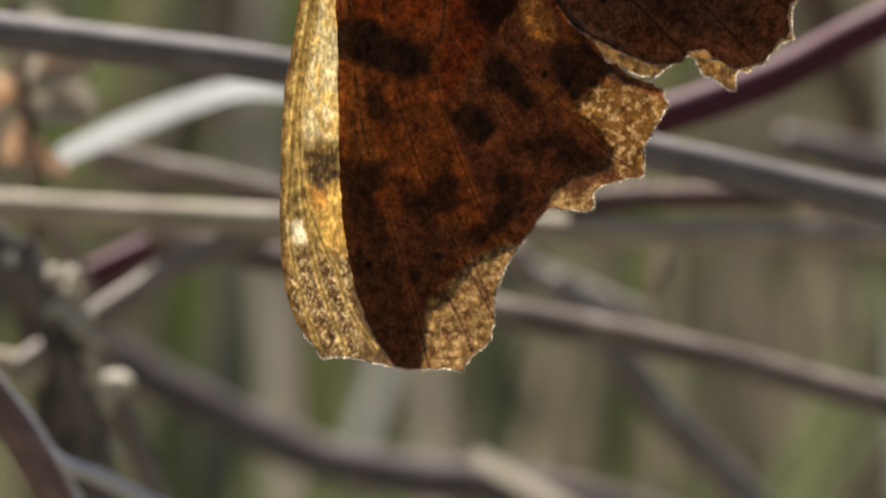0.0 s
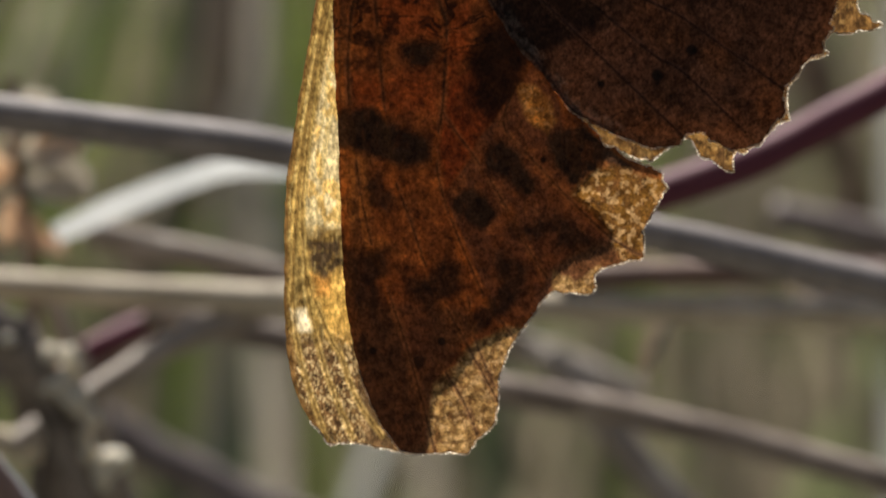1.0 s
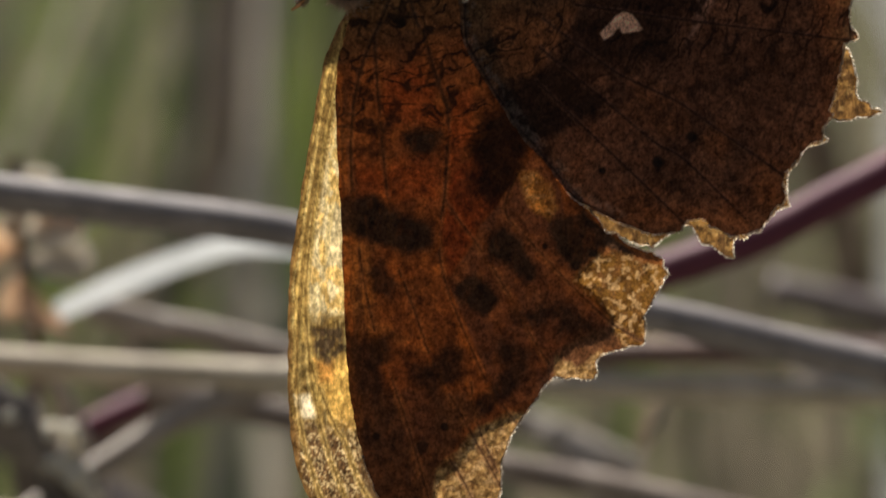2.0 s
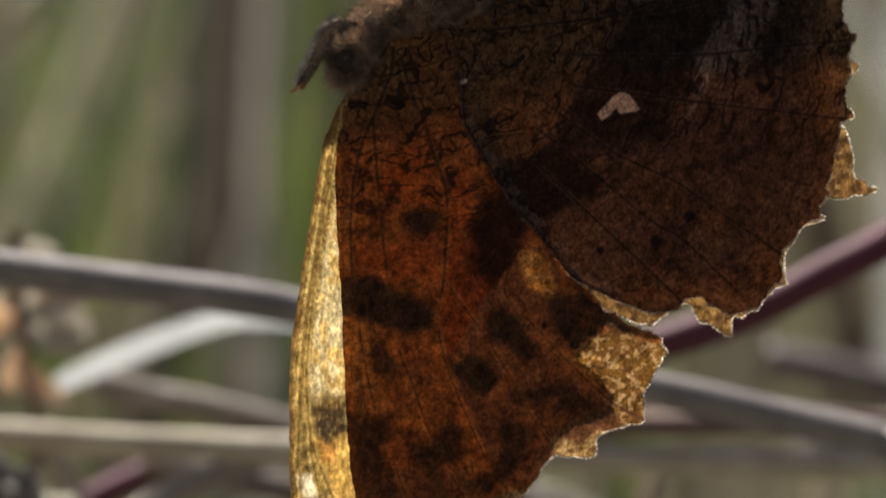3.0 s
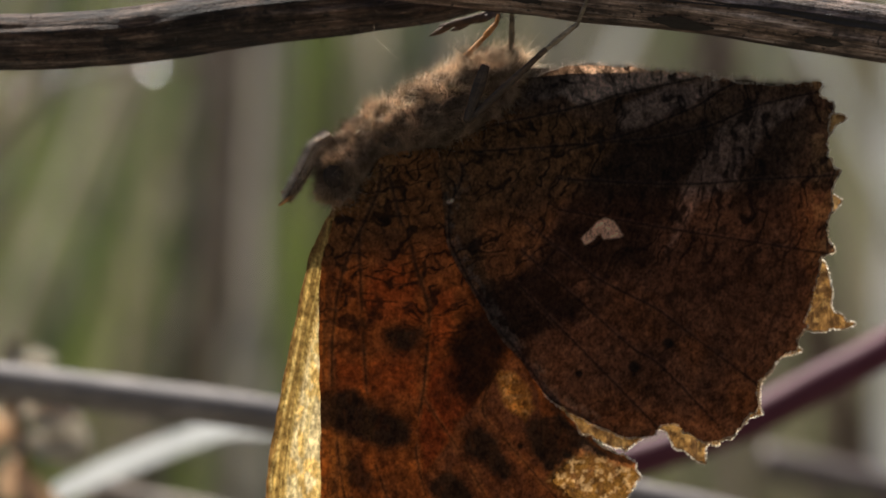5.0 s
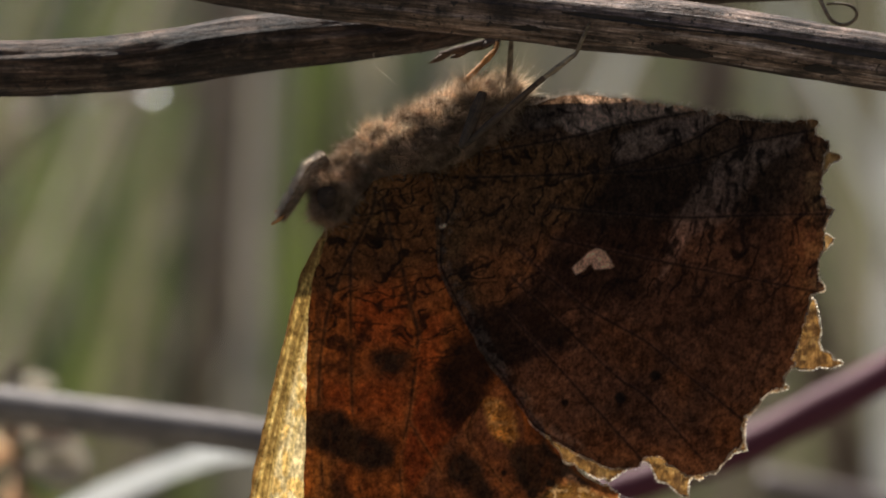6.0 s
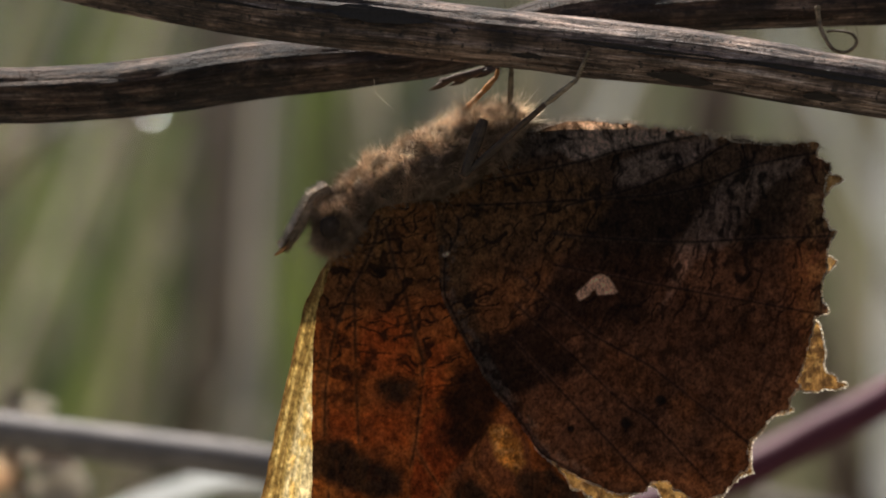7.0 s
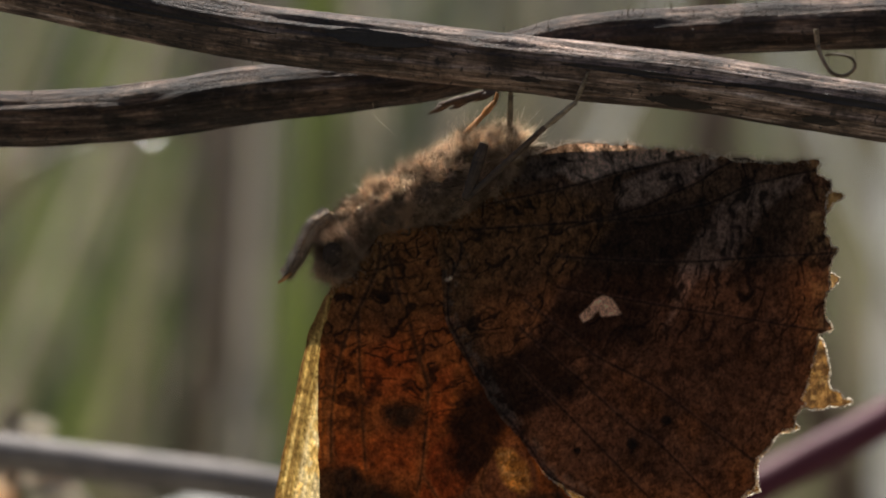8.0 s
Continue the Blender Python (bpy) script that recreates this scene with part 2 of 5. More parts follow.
def leafy_material(name, a, b, scale, through=0.45, gloss=0.6):
    """Thin plant matter that lets light through, each piece a little different."""
    m, n, l = material(name)
    out = n.new("ShaderNodeOutputMaterial")
    co = n.new("ShaderNodeTexCoord").outputs["Object"]
    col = ramp(n, l, noise_node(n, l, co, scale, 5, 0.65), [(0.3, a), (0.7, b)])
    geo = n.new("ShaderNodeNewGeometry")
    vary = ramp(n, l, geo.outputs["Random Per Island"], [(0.0, (0.5, 0.5, 0.5)), (1.0, (1.35, 1.3, 1.2))])
    col = mixed(n, l, "MULTIPLY", 1.0, col, vary)
    d = n.new("ShaderNodeBsdfPrincipled")
    d.inputs["Roughness"].default_value = gloss
    l.new(col, d.inputs["Base Color"])
    tl = n.new("ShaderNodeBsdfTranslucent")
    l.new(col, tl.inputs["Color"])
    mx = n.new("ShaderNodeMixShader")
    mx.inputs[0].default_value = through
    l.new(d.outputs[0], mx.inputs[1])
    l.new(tl.outputs[0], mx.inputs[2])
    l.new(mx.outputs[0], out.inputs[0])
    return m


def hair_material(name, a, b, through=0.5):
    m, n, l = material(name)
    out = n.new("ShaderNodeOutputMaterial")
    geo = n.new("ShaderNodeNewGeometry")
    col = ramp(n, l, geo.outputs["Random Per Island"], [(0.0, a), (1.0, b)])
    co = n.new("ShaderNodeTexCoord").outputs["Object"]
    tuft = ramp(n, l, noise_node(n, l, co, 1300, 3, 0.6), [(0.36, (0.5, 0.46, 0.43)), (0.62, (1.5, 1.48, 1.45))])
    col = mixed(n, l, "MULTIPLY", 1.0, col, tuft)
    d = n.new("ShaderNodeBsdfPrincipled")
    d.inputs["Roughness"].default_value = 0.45
    l.new(col, d.inputs["Base Color"])
    tl = n.new("ShaderNodeBsdfTranslucent")
    l.new(col, tl.inputs["Color"])
    mx = n.new("ShaderNodeMixShader")
    mx.inputs[0].default_value = through
    l.new(d.outputs[0], mx.inputs[1])
    l.new(tl.outputs[0], mx.inputs[2])
    l.new(mx.outputs[0], out.inputs[0])
    return m


def ground_material(name, stops, scale):
    m, n, l = material(name)
    out = n.new("ShaderNodeOutputMaterial")
    co = n.new("ShaderNodeTexCoord").outputs["Object"]
    big = ramp(n, l, noise_node(n, l, co, scale, 6, 0.65), stops)
    fine = ramp(n, l, noise_node(n, l, co, scale * 14, 4, 0.7), [(0.3, (0.6, 0.6, 0.6)), (0.7, (1.3, 1.3, 1.3))])
    d = n.new("ShaderNodeBsdfPrincipled")
    d.inputs["Roughness"].default_value = 0.95
    l.new(mixed(n, l, "MULTIPLY", 1.0, big, fine), d.inputs["Base Color"])
    l.new(d.outputs[0], out.inputs[0])
    return m


WING_NEAR = wing_material("wing_underside", (1.42, 1.06, 0.78), 0.55, 0.6, 0.68)
WING_HIND = wing_material("hindwing_underside", (1.35, 1.0, 0.68), 0.55, 0.7, 0.68)
WING_FAR = wing_material("wing_upperside", (1.36, 1.22, 0.94), 0.5, 0.6, 0.64, 0.45)
FUR = hair_material("brown_fur", (0.20, 0.142, 0.105), (0.78, 0.63, 0.49), 0.6)
# Pale gold that stands in for rim light on the fur; also on the thread.
FUR_GOLD = hair_material("golden_fur", (0.66, 0.52, 0.36), (0.98, 0.91, 0.79), 0.8)
FRINGE = hair_material("pale_fringe", (0.35, 0.29, 0.24), (0.80, 0.72, 0.64))
FRINGE_SCALE = hair_material("white_fringe_scales", (0.42, 0.34, 0.24), (0.92, 0.87, 0.78), 0.8)
PALP_HAIR = hair_material("grey_palp_hair", (0.50, 0.44, 0.38), (0.95, 0.92, 0.88), 0.65)
SKIN = stalk_material("dark_body_skin", [(0.3, (0.035, 0.022, 0.015)), (0.7, (0.12, 0.075, 0.045))], 0.95)
LEG = stalk_material("leg_chitin", [(0.35, (0.03, 0.018, 0.011)), (0.65, (0.14, 0.09, 0.055))], 0.8, (0.02, 0.016, 0.013), 0.6, 0.3)
LEG_PALE = stalk_material("pale_leg_chitin", [(0.35, (0.12, 0.085, 0.05)), (0.65, (0.42, 0.33, 0.22))], 0.5, (0.06, 0.045, 0.03), 0.6, 0.4)
LEG_ORANGE = stalk_material("orange_chitin", [(0.3, (0.50, 0.20, 0.06)), (0.7, (0.80, 0.44, 0.16))], 0.4, (0.3, 0.12, 0.04), 0.5)
PALP_SKIN = stalk_material("palp_skin", [(0.3, (0.12, 0.08, 0.055)), (0.7, (0.34, 0.25, 0.18))], 0.8)
EYE = stalk_material("dark_eye", [(0.3, (0.015, 0.01, 0.008)), (0.7, (0.05, 0.03, 0.02))], 0.9)
BARK_GREY = stalk_material("weathered_stem", [(0.34, (0.05, 0.032, 0.023)), (0.45, (0.15, 0.10, 0.074)), (0.56, (0.27, 0.198, 0.16)), (0.72, (0.62, 0.55, 0.53))], 0.6, (0.035, 0.024, 0.018), 0.85, 0.9, 0.4, 0.00014, 0.65)
BARK_DARK = stalk_material("dark_stem", [(0.3, (0.026, 0.016, 0.011)), (0.5, (0.09, 0.056, 0.039)), (0.72, (0.32, 0.255, 0.21))], 0.75, (0.02, 0.014, 0.011), 0.85, 0.85, 0.4, 0.00016, 0.6)
BRISTLE = hair_material("dark_bristle", (0.02, 0.014, 0.01), (0.12, 0.085, 0.055), 0.3)
CANE_PALE = stalk_material("pale_cane", [(0.3, (0.26, 0.21, 0.165)), (0.7, (0.47, 0.41, 0.345))], 0.5, (0.16, 0.12, 0.09), 0.5)
CANE_WHITE = stalk_material("bleached_cane", [(0.3, (0.72, 0.69, 0.64)), (0.7, (0.9, 0.88, 0.85))], 0.45, (0.4, 0.36, 0.32), 0.3)
CANE_GREY = stalk_material("grey_brown_cane", [(0.3, (0.21, 0.16, 0.125)), (0.7, (0.45, 0.375, 0.31))], 0.5, (0.10, 0.07, 0.055), 0.6)
CANE_SHINY = stalk_material("shiny_brown_cane", [(0.3, (0.14, 0.105, 0.088)), (0.7, (0.34, 0.29, 0.255))], 0.58, (0.06, 0.042, 0.035), 0.45, 0.0, 0.7, polish=0.6)
CANE_STRAW = stalk_material("straw_cane", [(0.3, (0.42, 0.34, 0.23)), (0.7, (0.74, 0.64, 0.48))], 0.5, (0.22, 0.16, 0.10), 0.4)
CANE_DUSK = stalk_material("dusky_grey_cane", [(0.3, (0.11, 0.085, 0.075)), (0.7, (0.26, 0.21, 0.19))], 0.55, (0.09, 0.065, 0.055), 0.5)
CANE_RED = stalk_material("red_cane", [(0.3, (0.08, 0.013, 0.026)), (0.7, (0.15, 0.044, 0.066))], 0.55, (0.10, 0.028, 0.038), 0.5, 0.0, 0.2)
CANE_BROWN = stalk_material("brown_cane", [(0.3, (0.10, 0.055, 0.04)), (0.7, (0.30, 0.19, 0.14))], 0.5, (0.05, 0.03, 0.025), 0.6)
CANE_SHEATH = stalk_material("red_brown_sheath", [(0.3, (0.20, 0.10, 0.075)), (0.7, (0.50, 0.32, 0.245))], 0.4, (0.09, 0.05, 0.04), 0.5, 0.0, 0.7)
CANE_LICHEN = stalk_material("lichened_bark", [(0.3, (0.08, 0.064, 0.05)), (0.7, (0.34, 0.29, 0.24))], 0.7, (0.03, 0.024, 0.02), 0.7, 0.5)
LICHEN = leafy_material("pale_lichen", (0.68, 0.64, 0.53), (0.90, 0.87, 0.77), 700, 0.3)
DEAD_LEAF = leafy_material("dead_leaf", (0.78, 0.58, 0.42), (0.92, 0.84, 0.74), 300, 0.55)
PALE_LEAF = leafy_material("bleached_leaf", (0.48, 0.42, 0.34), (0.72, 0.66, 0.56), 300, 0.45)
STRAW_LEAF = leafy_material("bleached_straw", (0.62, 0.59, 0.54), (0.86, 0.84, 0.80), 200, 0.62)
WHITE_LEAF = leafy_material("bleached_split_stalk", (0.64, 0.66, 0.68), (0.78, 0.80, 0.82), 300, 0.8)
FRESH_LEAF = leafy_material("fresh_leaf", (0.27, 0.335, 0.13), (0.44, 0.50, 0.23), 60, 0.68)
GRASS_DRY = leafy_material("dry_grass", (0.135, 0.113, 0.08), (0.365, 0.32, 0.243), 60, 0.45)
GRASS_GREEN = leafy_material("green_grass", (0.12, 0.145, 0.065), (0.25, 0.28, 0.14), 60, 0.5)
WOOD_FAR = stalk_material("shrub_bark", [(0.3, (0.30, 0.22, 0.165)), (0.7, (0.52, 0.41, 0.335))], 0.7, (0.06, 0.045, 0.04), 0.5)
WOOD_PALE = stalk_material("pale_shrub_bark", [(0.3, (0.40, 0.36, 0.33)), (0.7, (0.66, 0.62, 0.58))], 0.6, (0.3, 0.26, 0.23), 0.4)
SOIL = ground_material("leaf_litter", [(0.3, (0.035, 0.033, 0.03)), (0.5, (0.085, 0.08, 0.07)), (0.7, (0.07, 0.08, 0.055))], 6)

# ---- the large structure ----
def sheet(name, xs, ys, height, mat):
    gx, gy = np.meshgrid(xs, ys)
    v = np.column_stack([gx.ravel(), gy.ravel(), height(gx, gy).ravel()])
    w = len(xs)
    f = [(j * w + i, j * w + i + 1, (j + 1) * w + i + 1, (j + 1) * w + i) for j in range(len(ys) - 1) for i in range(w - 1)]
    return mesh_of(name, (v, [], f), mat)


def spread(reach, n):
    t = np.linspace(-1, 1, n)
    return np.sign(t) * (np.abs(t) ** 3) * reach


def ground_height(x, y):
    """A hollow in a rolling heath, with uneven banks added to block sky light."""
    reach = np.hypot(x, y - 0.1) + 1.3 * (fbm(x * 0.55 + 20, y * 0.55 + 20, 3) - 0.5)
    rise = step(1.25, 5.2, reach) * (3.0 + 1.4 * (fbm(x * 0.3 + 60, y * 0.3 + 60, 3) - 0.5)) * (0.35 + 0.65 * step(45, 8, reach))
    return rise + 0.05 * (fbm(x * 2 + 40, y * 2 + 40) - 0.5) + 0.015 * (fbm(x * 14 + 90, y * 14 + 90) - 0.5)


ground = sheet("ground", spread(900, 221), spread(900, 221), ground_height, SOIL)
tagged(ground, "bare leaf litter and soil under dry stalks", "ground", kind="structure")

# ---- far plants ----
def blades(rng, count, xr, yr, top, width, lean, bank=0):
    """Curved grass blades with a fold along the middle, rooted in the ground."""
    x, y = rng.uniform(*xr, 2 * count), rng.uniform(*yr, 2 * count)
    out = np.hypot(2 * (x - sum(xr) / 2) / (xr[1] - xr[0]), 2 * (y - sum(yr) / 2) / (yr[1] - yr[0])) + 0.9 * (fbm(x * 2.5 + 33, y * 2.5 + 8, 3) - 0.5)
    x, y = x[out < 0.95], y[out < 0.95]
    count = len(x)
    z0 = ground_height(x, y) - 0.01
    h = np.maximum(rng.uniform(*top, count) - z0, 0.15)
    # Further blades to clothe the added banks, mostly out of view.
    if bank:
        a, d = rng.uniform(0, 2 * math.pi, bank), 0.8 + 3.6 * rng.uniform(0, 1, bank) ** 0.7
        bx, by = d * np.cos(a), 0.1 + d * np.sin(a)
        clear = ~((np.abs(bx) < 0.62) & (by > 0)) & (fbm(bx * 2 + 5, by * 2 + 5, 2) > 0.4)
        bx, by = bx[clear], by[clear]
        x, y = np.concatenate([x, bx]), np.concatenate([y, by])
        bz = ground_height(bx, by) - 0.01
        z0, h = np.concatenate([z0, bz]), np.concatenate([h, rng.uniform(0.12, 0.45, len(bx))])
        count = len(x)
    w = rng.uniform(*width, count)
    turn = rng.uniform(-1.0, 1.0, count)
    lx, ly = rng.normal(0, lean, count), rng.normal(0, lean, count)
    segs = 7
    cols = []
    for s in range(segs + 1):
        t = s / segs
        cx, cy, cz = x + lx * h * t ** 1.6, y + ly * h * t ** 1.6, z0 + h * t * (1 - 0.15 * t)
        ww = w * (1 - t ** 2.5) * 0.5 + 0.0003
        for k, f in ((-1, 0), (0, 0.35), (1, 0)):
            cols.append(np.column_stack([cx + k * ww * np.cos(turn), cy + k * ww * np.sin(turn) + f * ww, cz]))
    v = np.stack(cols, axis=1).reshape(-1, 3)
    base = np.arange(count) * 3 * (segs + 1)
    faces = []
    for s in range(segs):
        for k in range(2):
            a = base + 3 * s + k
            faces.append(np.column_stack([a, a + 1, a + 4, a + 3]))
    return v, [], np.concatenate(faces).tolist()


rng = np.random.RandomState(3)
tagged(mesh_of("dry_grass", blades(rng, 3300, (-0.7, 0.7), (0.52, 1.8), (0.40, 0.72), (0.003, 0.0065), 0.10, 16000), GRASS_DRY),
       "bleached dry grass stalks standing in a thicket", "grass", kind="stuff")
tagged(mesh_of("green_grass", blades(rng, 1500, (-0.75, 0.25), (0.5, 1.7), (0.40, 0.70), (0.003, 0.008), 0.13, 5000), GRASS_GREEN),
       "fresh green grass blades among the dry stalks", "grass", kind="stuff")


def reed(x, y, z, wide, slope, mat, label):
    """One broad upright grass leaf that passes through x, z, rooted in the ground; slope: its lean to the right."""
    n, nv = 26, 5
    foot = float(ground_height(np.array(x * MM), np.array(y * MM))) / MM - 10
    v, f = [], []
    for i in range(n):
        t = i / (n - 1)
        h = foot + (z + 160 - foot) * t
        cx = x + slope * (h - z) + 0.0006 * (h - z) ** 2 * (1 if slope > 0 else -1)
        w = wide * 0.5 * (0.55 + 0.45 * math.sin(math.pi * min(1, t * 1.1))) * min(1, (1 - t) * 4 + 0.05)
        for k in range(nv):
            q = k / (nv - 1) * 2 - 1
            v.append(((cx + q * w) * MM, (y + 0.3 * w * q * q + 1.5 * math.sin(t * 5 + x)) * MM, h * MM))
    for i in range(n - 1):
        for k in range(nv - 1):
            a = i * nv + k
            f.append((a, a + 1, a + nv + 1, a + nv))
    ob = mesh_of("reed_leaf", (v, [], f), mat)
    ob.modifiers.new("thickness", "SOLIDIFY").thickness = 0.25 * MM
    return tagged(ob, label, "grass leaf", "broad grass leaves")


# Darker, less translucent leaf green: the shade is in the colour itself.
SHADED_LEAF = leafy_material("shaded_green_leaf", (0.085, 0.135, 0.085), (0.15, 0.21, 0.12), 60, 0.35)
for x, y, z, w, sl in ((-23, 590, 500, 4.6, 0.02), (-50, 600, 500, 1.8, 0.42), (-58, 640, 505, 2.2, 0.38), (-40, 660, 505, 2.0, 0.36), (-66, 620, 505, 2.4, 0.4), (-4, 660, 465, 4.0, -0.05)):
    reed(x, y, z, w, sl, STRAW_LEAF, "pale dry grass leaf lit from behind")
for x, y, z, w, sl in ((21.7, 560, 520, 2.3, 0.45), (57.5, 570, 522, 6.0, 0.06), (51.5, 580, 510, 2.6, -0.5)):
    reed(x, y, z, w, sl, WHITE_LEAF, "bleached whitish grass leaf lit from behind")
for x, y, z, w, sl in ((-23, 620, 465, 4.5, 0.05), (-14, 580, 520, 4.4, -0.03), (-60, 620, 515, 3.4, 0.34), (-36, 660, 520, 3.6, 0.35), (26, 640, 465, 5.0, 0.15), (-33, 640, 470, 4.0, 0.12), (-17, 560, 525, 2.6, 0.03), (-66, 650, 530, 4.0, 0.3), (-52, 630, 515, 3.0, 0.42), (-42, 610, 520, 3.0, 0.45),
                       (-70, 600, 505, 3.5, 0.34), (-47, 680, 490, 3.2, 0.36), (-55, 585, 490, 2.6, 0.4), (-36, 600, 495, 2.6, 0.3)):
    reed(x, y, z, w, sl, FRESH_LEAF, "green grass leaf lit from behind")
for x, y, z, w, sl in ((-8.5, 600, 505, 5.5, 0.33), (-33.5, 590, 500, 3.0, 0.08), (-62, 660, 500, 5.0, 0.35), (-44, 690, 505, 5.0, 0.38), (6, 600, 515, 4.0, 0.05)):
    reed(x, y, z, w, sl, SHADED_LEAF, "dark green grass leaf, its shade put into the colour")


def shrub_stem(points, radius, mat, label):
    ob = stalk("shrub_stem", points, radius, mat, around=12, wander=0.3, seed=len(points) + radius)
    return tagged(ob, label, "stem", "stems of the thicket")


shrub_stem([(-95, 720, -20), (-80, 690, 250), (-50, 640, 430), (-31, 605, 482), (-28, 600, 515), (-26.5, 600, 560), (-25, 598, 700), (-20, 590, 900)], 3.4, WOOD_FAR, "brown upright woody stem of a shrub")
shrub_stem([(-70, 740, -20), (-60, 720, 250), (-36, 670, 430), (-25, 645, 482), (-22.5, 642, 515), (-21.5, 640, 560), (-20, 638, 760)], 3.6, WOOD_PALE, "pale upright woody stem of a shrub")
shrub_stem([(150, 700, -20), (100, 640, 300), (48, 560, 478), (33.5, 540, 500), (33, 540, 560), (36, 540, 800)], 2.4, CANE_BROWN, "dark brown upright stem of a shrub")

# ---- canes and twigs behind the butterfly ----
def cane(points, radius, mat, label, name="cane", **kw):
    kw.setdefault("around", 20)
    kw.setdefault("wander", 0.14)
    kw.setdefault("seed", round(points[0][0] * 7.1 + points[0][2]))
    return tagged(stalk(name, points, radius, mat, **kw), label, name, "tangle of canes")


cane([(-60, 71, 495), (-29.1, 70, 491.2), (-23.3, 70, 490.5), (-17.6, 70, 489.8), (-8.8, 70, 488.6), (-0.3, 70, 486.7), (9.8, 70, 484.4), (21.8, 70, 481.7), (27.1, 70, 480.4), (60, 72, 472)],
     0.95, CANE_SHINY, "grey-brown shiny dry cane lying nearly level")
cane([(-3.3, 90, 481.9), (2, 88, 483.2), (7.3, 88, 484.6), (11.4, 88, 486.0), (16.2, 88, 487.65), (20.2, 88, 489.65), (29.9, 88, 495.25), (60, 88, 515)],
     1.02, CANE_RED, "purple-red smooth arching cane")
cane([(-22.5, 112, 475.2), (-19.6, 112, 476.9), (-14.5, 112, 479.0), (-9, 112, 480.3), (-3, 113, 481)], 0.8, CANE_RED, "mauve-red cane deeper in the tangle")
cane([(-22.3, 105, 483.2), (-19.2, 105, 484.6), (-15.1, 105, 486.2), (-12, 105, 487.0), (-8.5, 105, 486.8), (-5.3, 106, 486.0), (2, 108, 484)],
     [0.9, 1.25, 1.2, 1.0, 0.8, 0.6, 0.5], WHITE_LEAF, "bleached white split stalk", flat=0.1, face=(0.3, -0.6, -0.8))
cane([(-20.7, 112, 483.2), (-17.7, 112, 482.4), (-14.4, 112, 481.8), (-11.9, 112, 481.2), (-8, 112, 480.2), (4, 113, 477)], 0.84, CANE_PALE, "pale grey weathered stalk")
cane([(-60, 100, 483), (-31.5, 100, 481), (-25.3, 100, 480.6), (-19, 100, 480.2), (-9.6, 100, 479.8), (3.8, 100, 479.4), (15.3, 100, 479), (29.4, 100, 478.7), (60, 100, 478)],
     0.82, CANE_STRAW, "straw-coloured straight dry stalk")
cane([(-24.5, 100, 471.4), (-21.5, 100, 473.4), (-18.1, 100, 475.6), (-15, 100, 477.5), (-12.1, 100.5, 478.7), (-8, 102, 480)], 0.78, CANE_PALE, "pale slanting dry stalk")
cane([(-17.4, 106, 478.8), (-13, 106, 478), (-9.2, 106, 477.2), (1.9, 106, 474.6), (9.2, 106, 473.2), (15.6, 106, 471.7), (24.1, 106, 469.4), (31.5, 106, 467.3), (60, 106, 459)],
     0.86, CANE_GREY, "long grey-tan dry cane sloping down")
cane([(-4, 160, 477.6), (-1, 160, 476.6), (1.9, 160, 475.6), (5.1, 160, 474.1), (8.7, 160, 472.7), (12.3, 160, 471.1)], 1.0, CANE_PALE, "short pale dry stalk crossing a cane")
cane([(6, 100, 480.8), (10.6, 100, 481.1), (15.3, 100, 481.2), (20, 100, 481.4), (26, 101, 481)], 0.72, CANE_BROWN, "dark purple-brown short twig", "twig")
cane([(22, 190, 482.1), (29.2, 190, 480.5), (36.2, 190, 479), (60, 190, 474)], 1.15, CANE_DUSK, "grey cane farther back in the tangle")
cane([(-45, 190, 481), (-25.3, 190, 468.6), (-19.5, 190, 465.2), (-13.7, 190, 462.3), (-9.1, 190, 460.4), (-3.3, 190, 459.2), (1.7, 190, 458.7), (8, 190, 457.6), (20, 192, 454)], 1.5, CANE_DUSK, "dark drooping brown cane")
cane([(1.2, 170, 462.0), (2.7, 170, 461.2), (5.6, 170, 459.5), (9.3, 170, 457.4), (14.5, 170, 454.2), (26, 170, 447)], 0.8, STRAW_LEAF, "pale slanting split stalk low in the tangle", flat=0.12, face=(0.3, -0.6, -0.8))
cane([(6, 150, 474.5), (8.9, 150, 471), (12.1, 150, 467.1), (14.9, 150, 464), (18.4, 150, 460.4), (28, 150, 449)], 1.15, CANE_PALE, "brown slanting twig forking downwards", "twig")
cane([(-40, 100, 474), (-27.1, 100, 472.1), (-24.6, 100, 471.7), (-22.8, 100, 471.2)], [0.85, 0.85, 0.8, 0.65], CANE_STRAW, "broken pale stub of a stalk", "twig")
cane([(-30, 50, 483), (-22.9, 50, 473.7), (-21.4, 50, 471.6), (-20, 50, 469.3), (-18.5, 50, 466.6), (-12, 50, 455)], [0.5, 0.8, 0.86, 0.86, 0.84, 0.8], CANE_SHEATH, "red-brown flattened dry stem sheath", flat=0.45)
cane([(-26, 60, 477), (-21.4, 60, 471.3), (-20, 60, 469.4), (-17.9, 60, 468.5), (-15.4, 60, 467.3), (-12.6, 60, 465.8), (-4, 60, 460)], 0.42, CANE_WHITE, "thin pale bare twig", "twig")
cane([(-20, 60, 469.4), (-19.2, 60, 468), (-18.5, 60, 466.1), (-17, 60, 458)], 0.3, CANE_WHITE, "thin pale side twig", "twig")
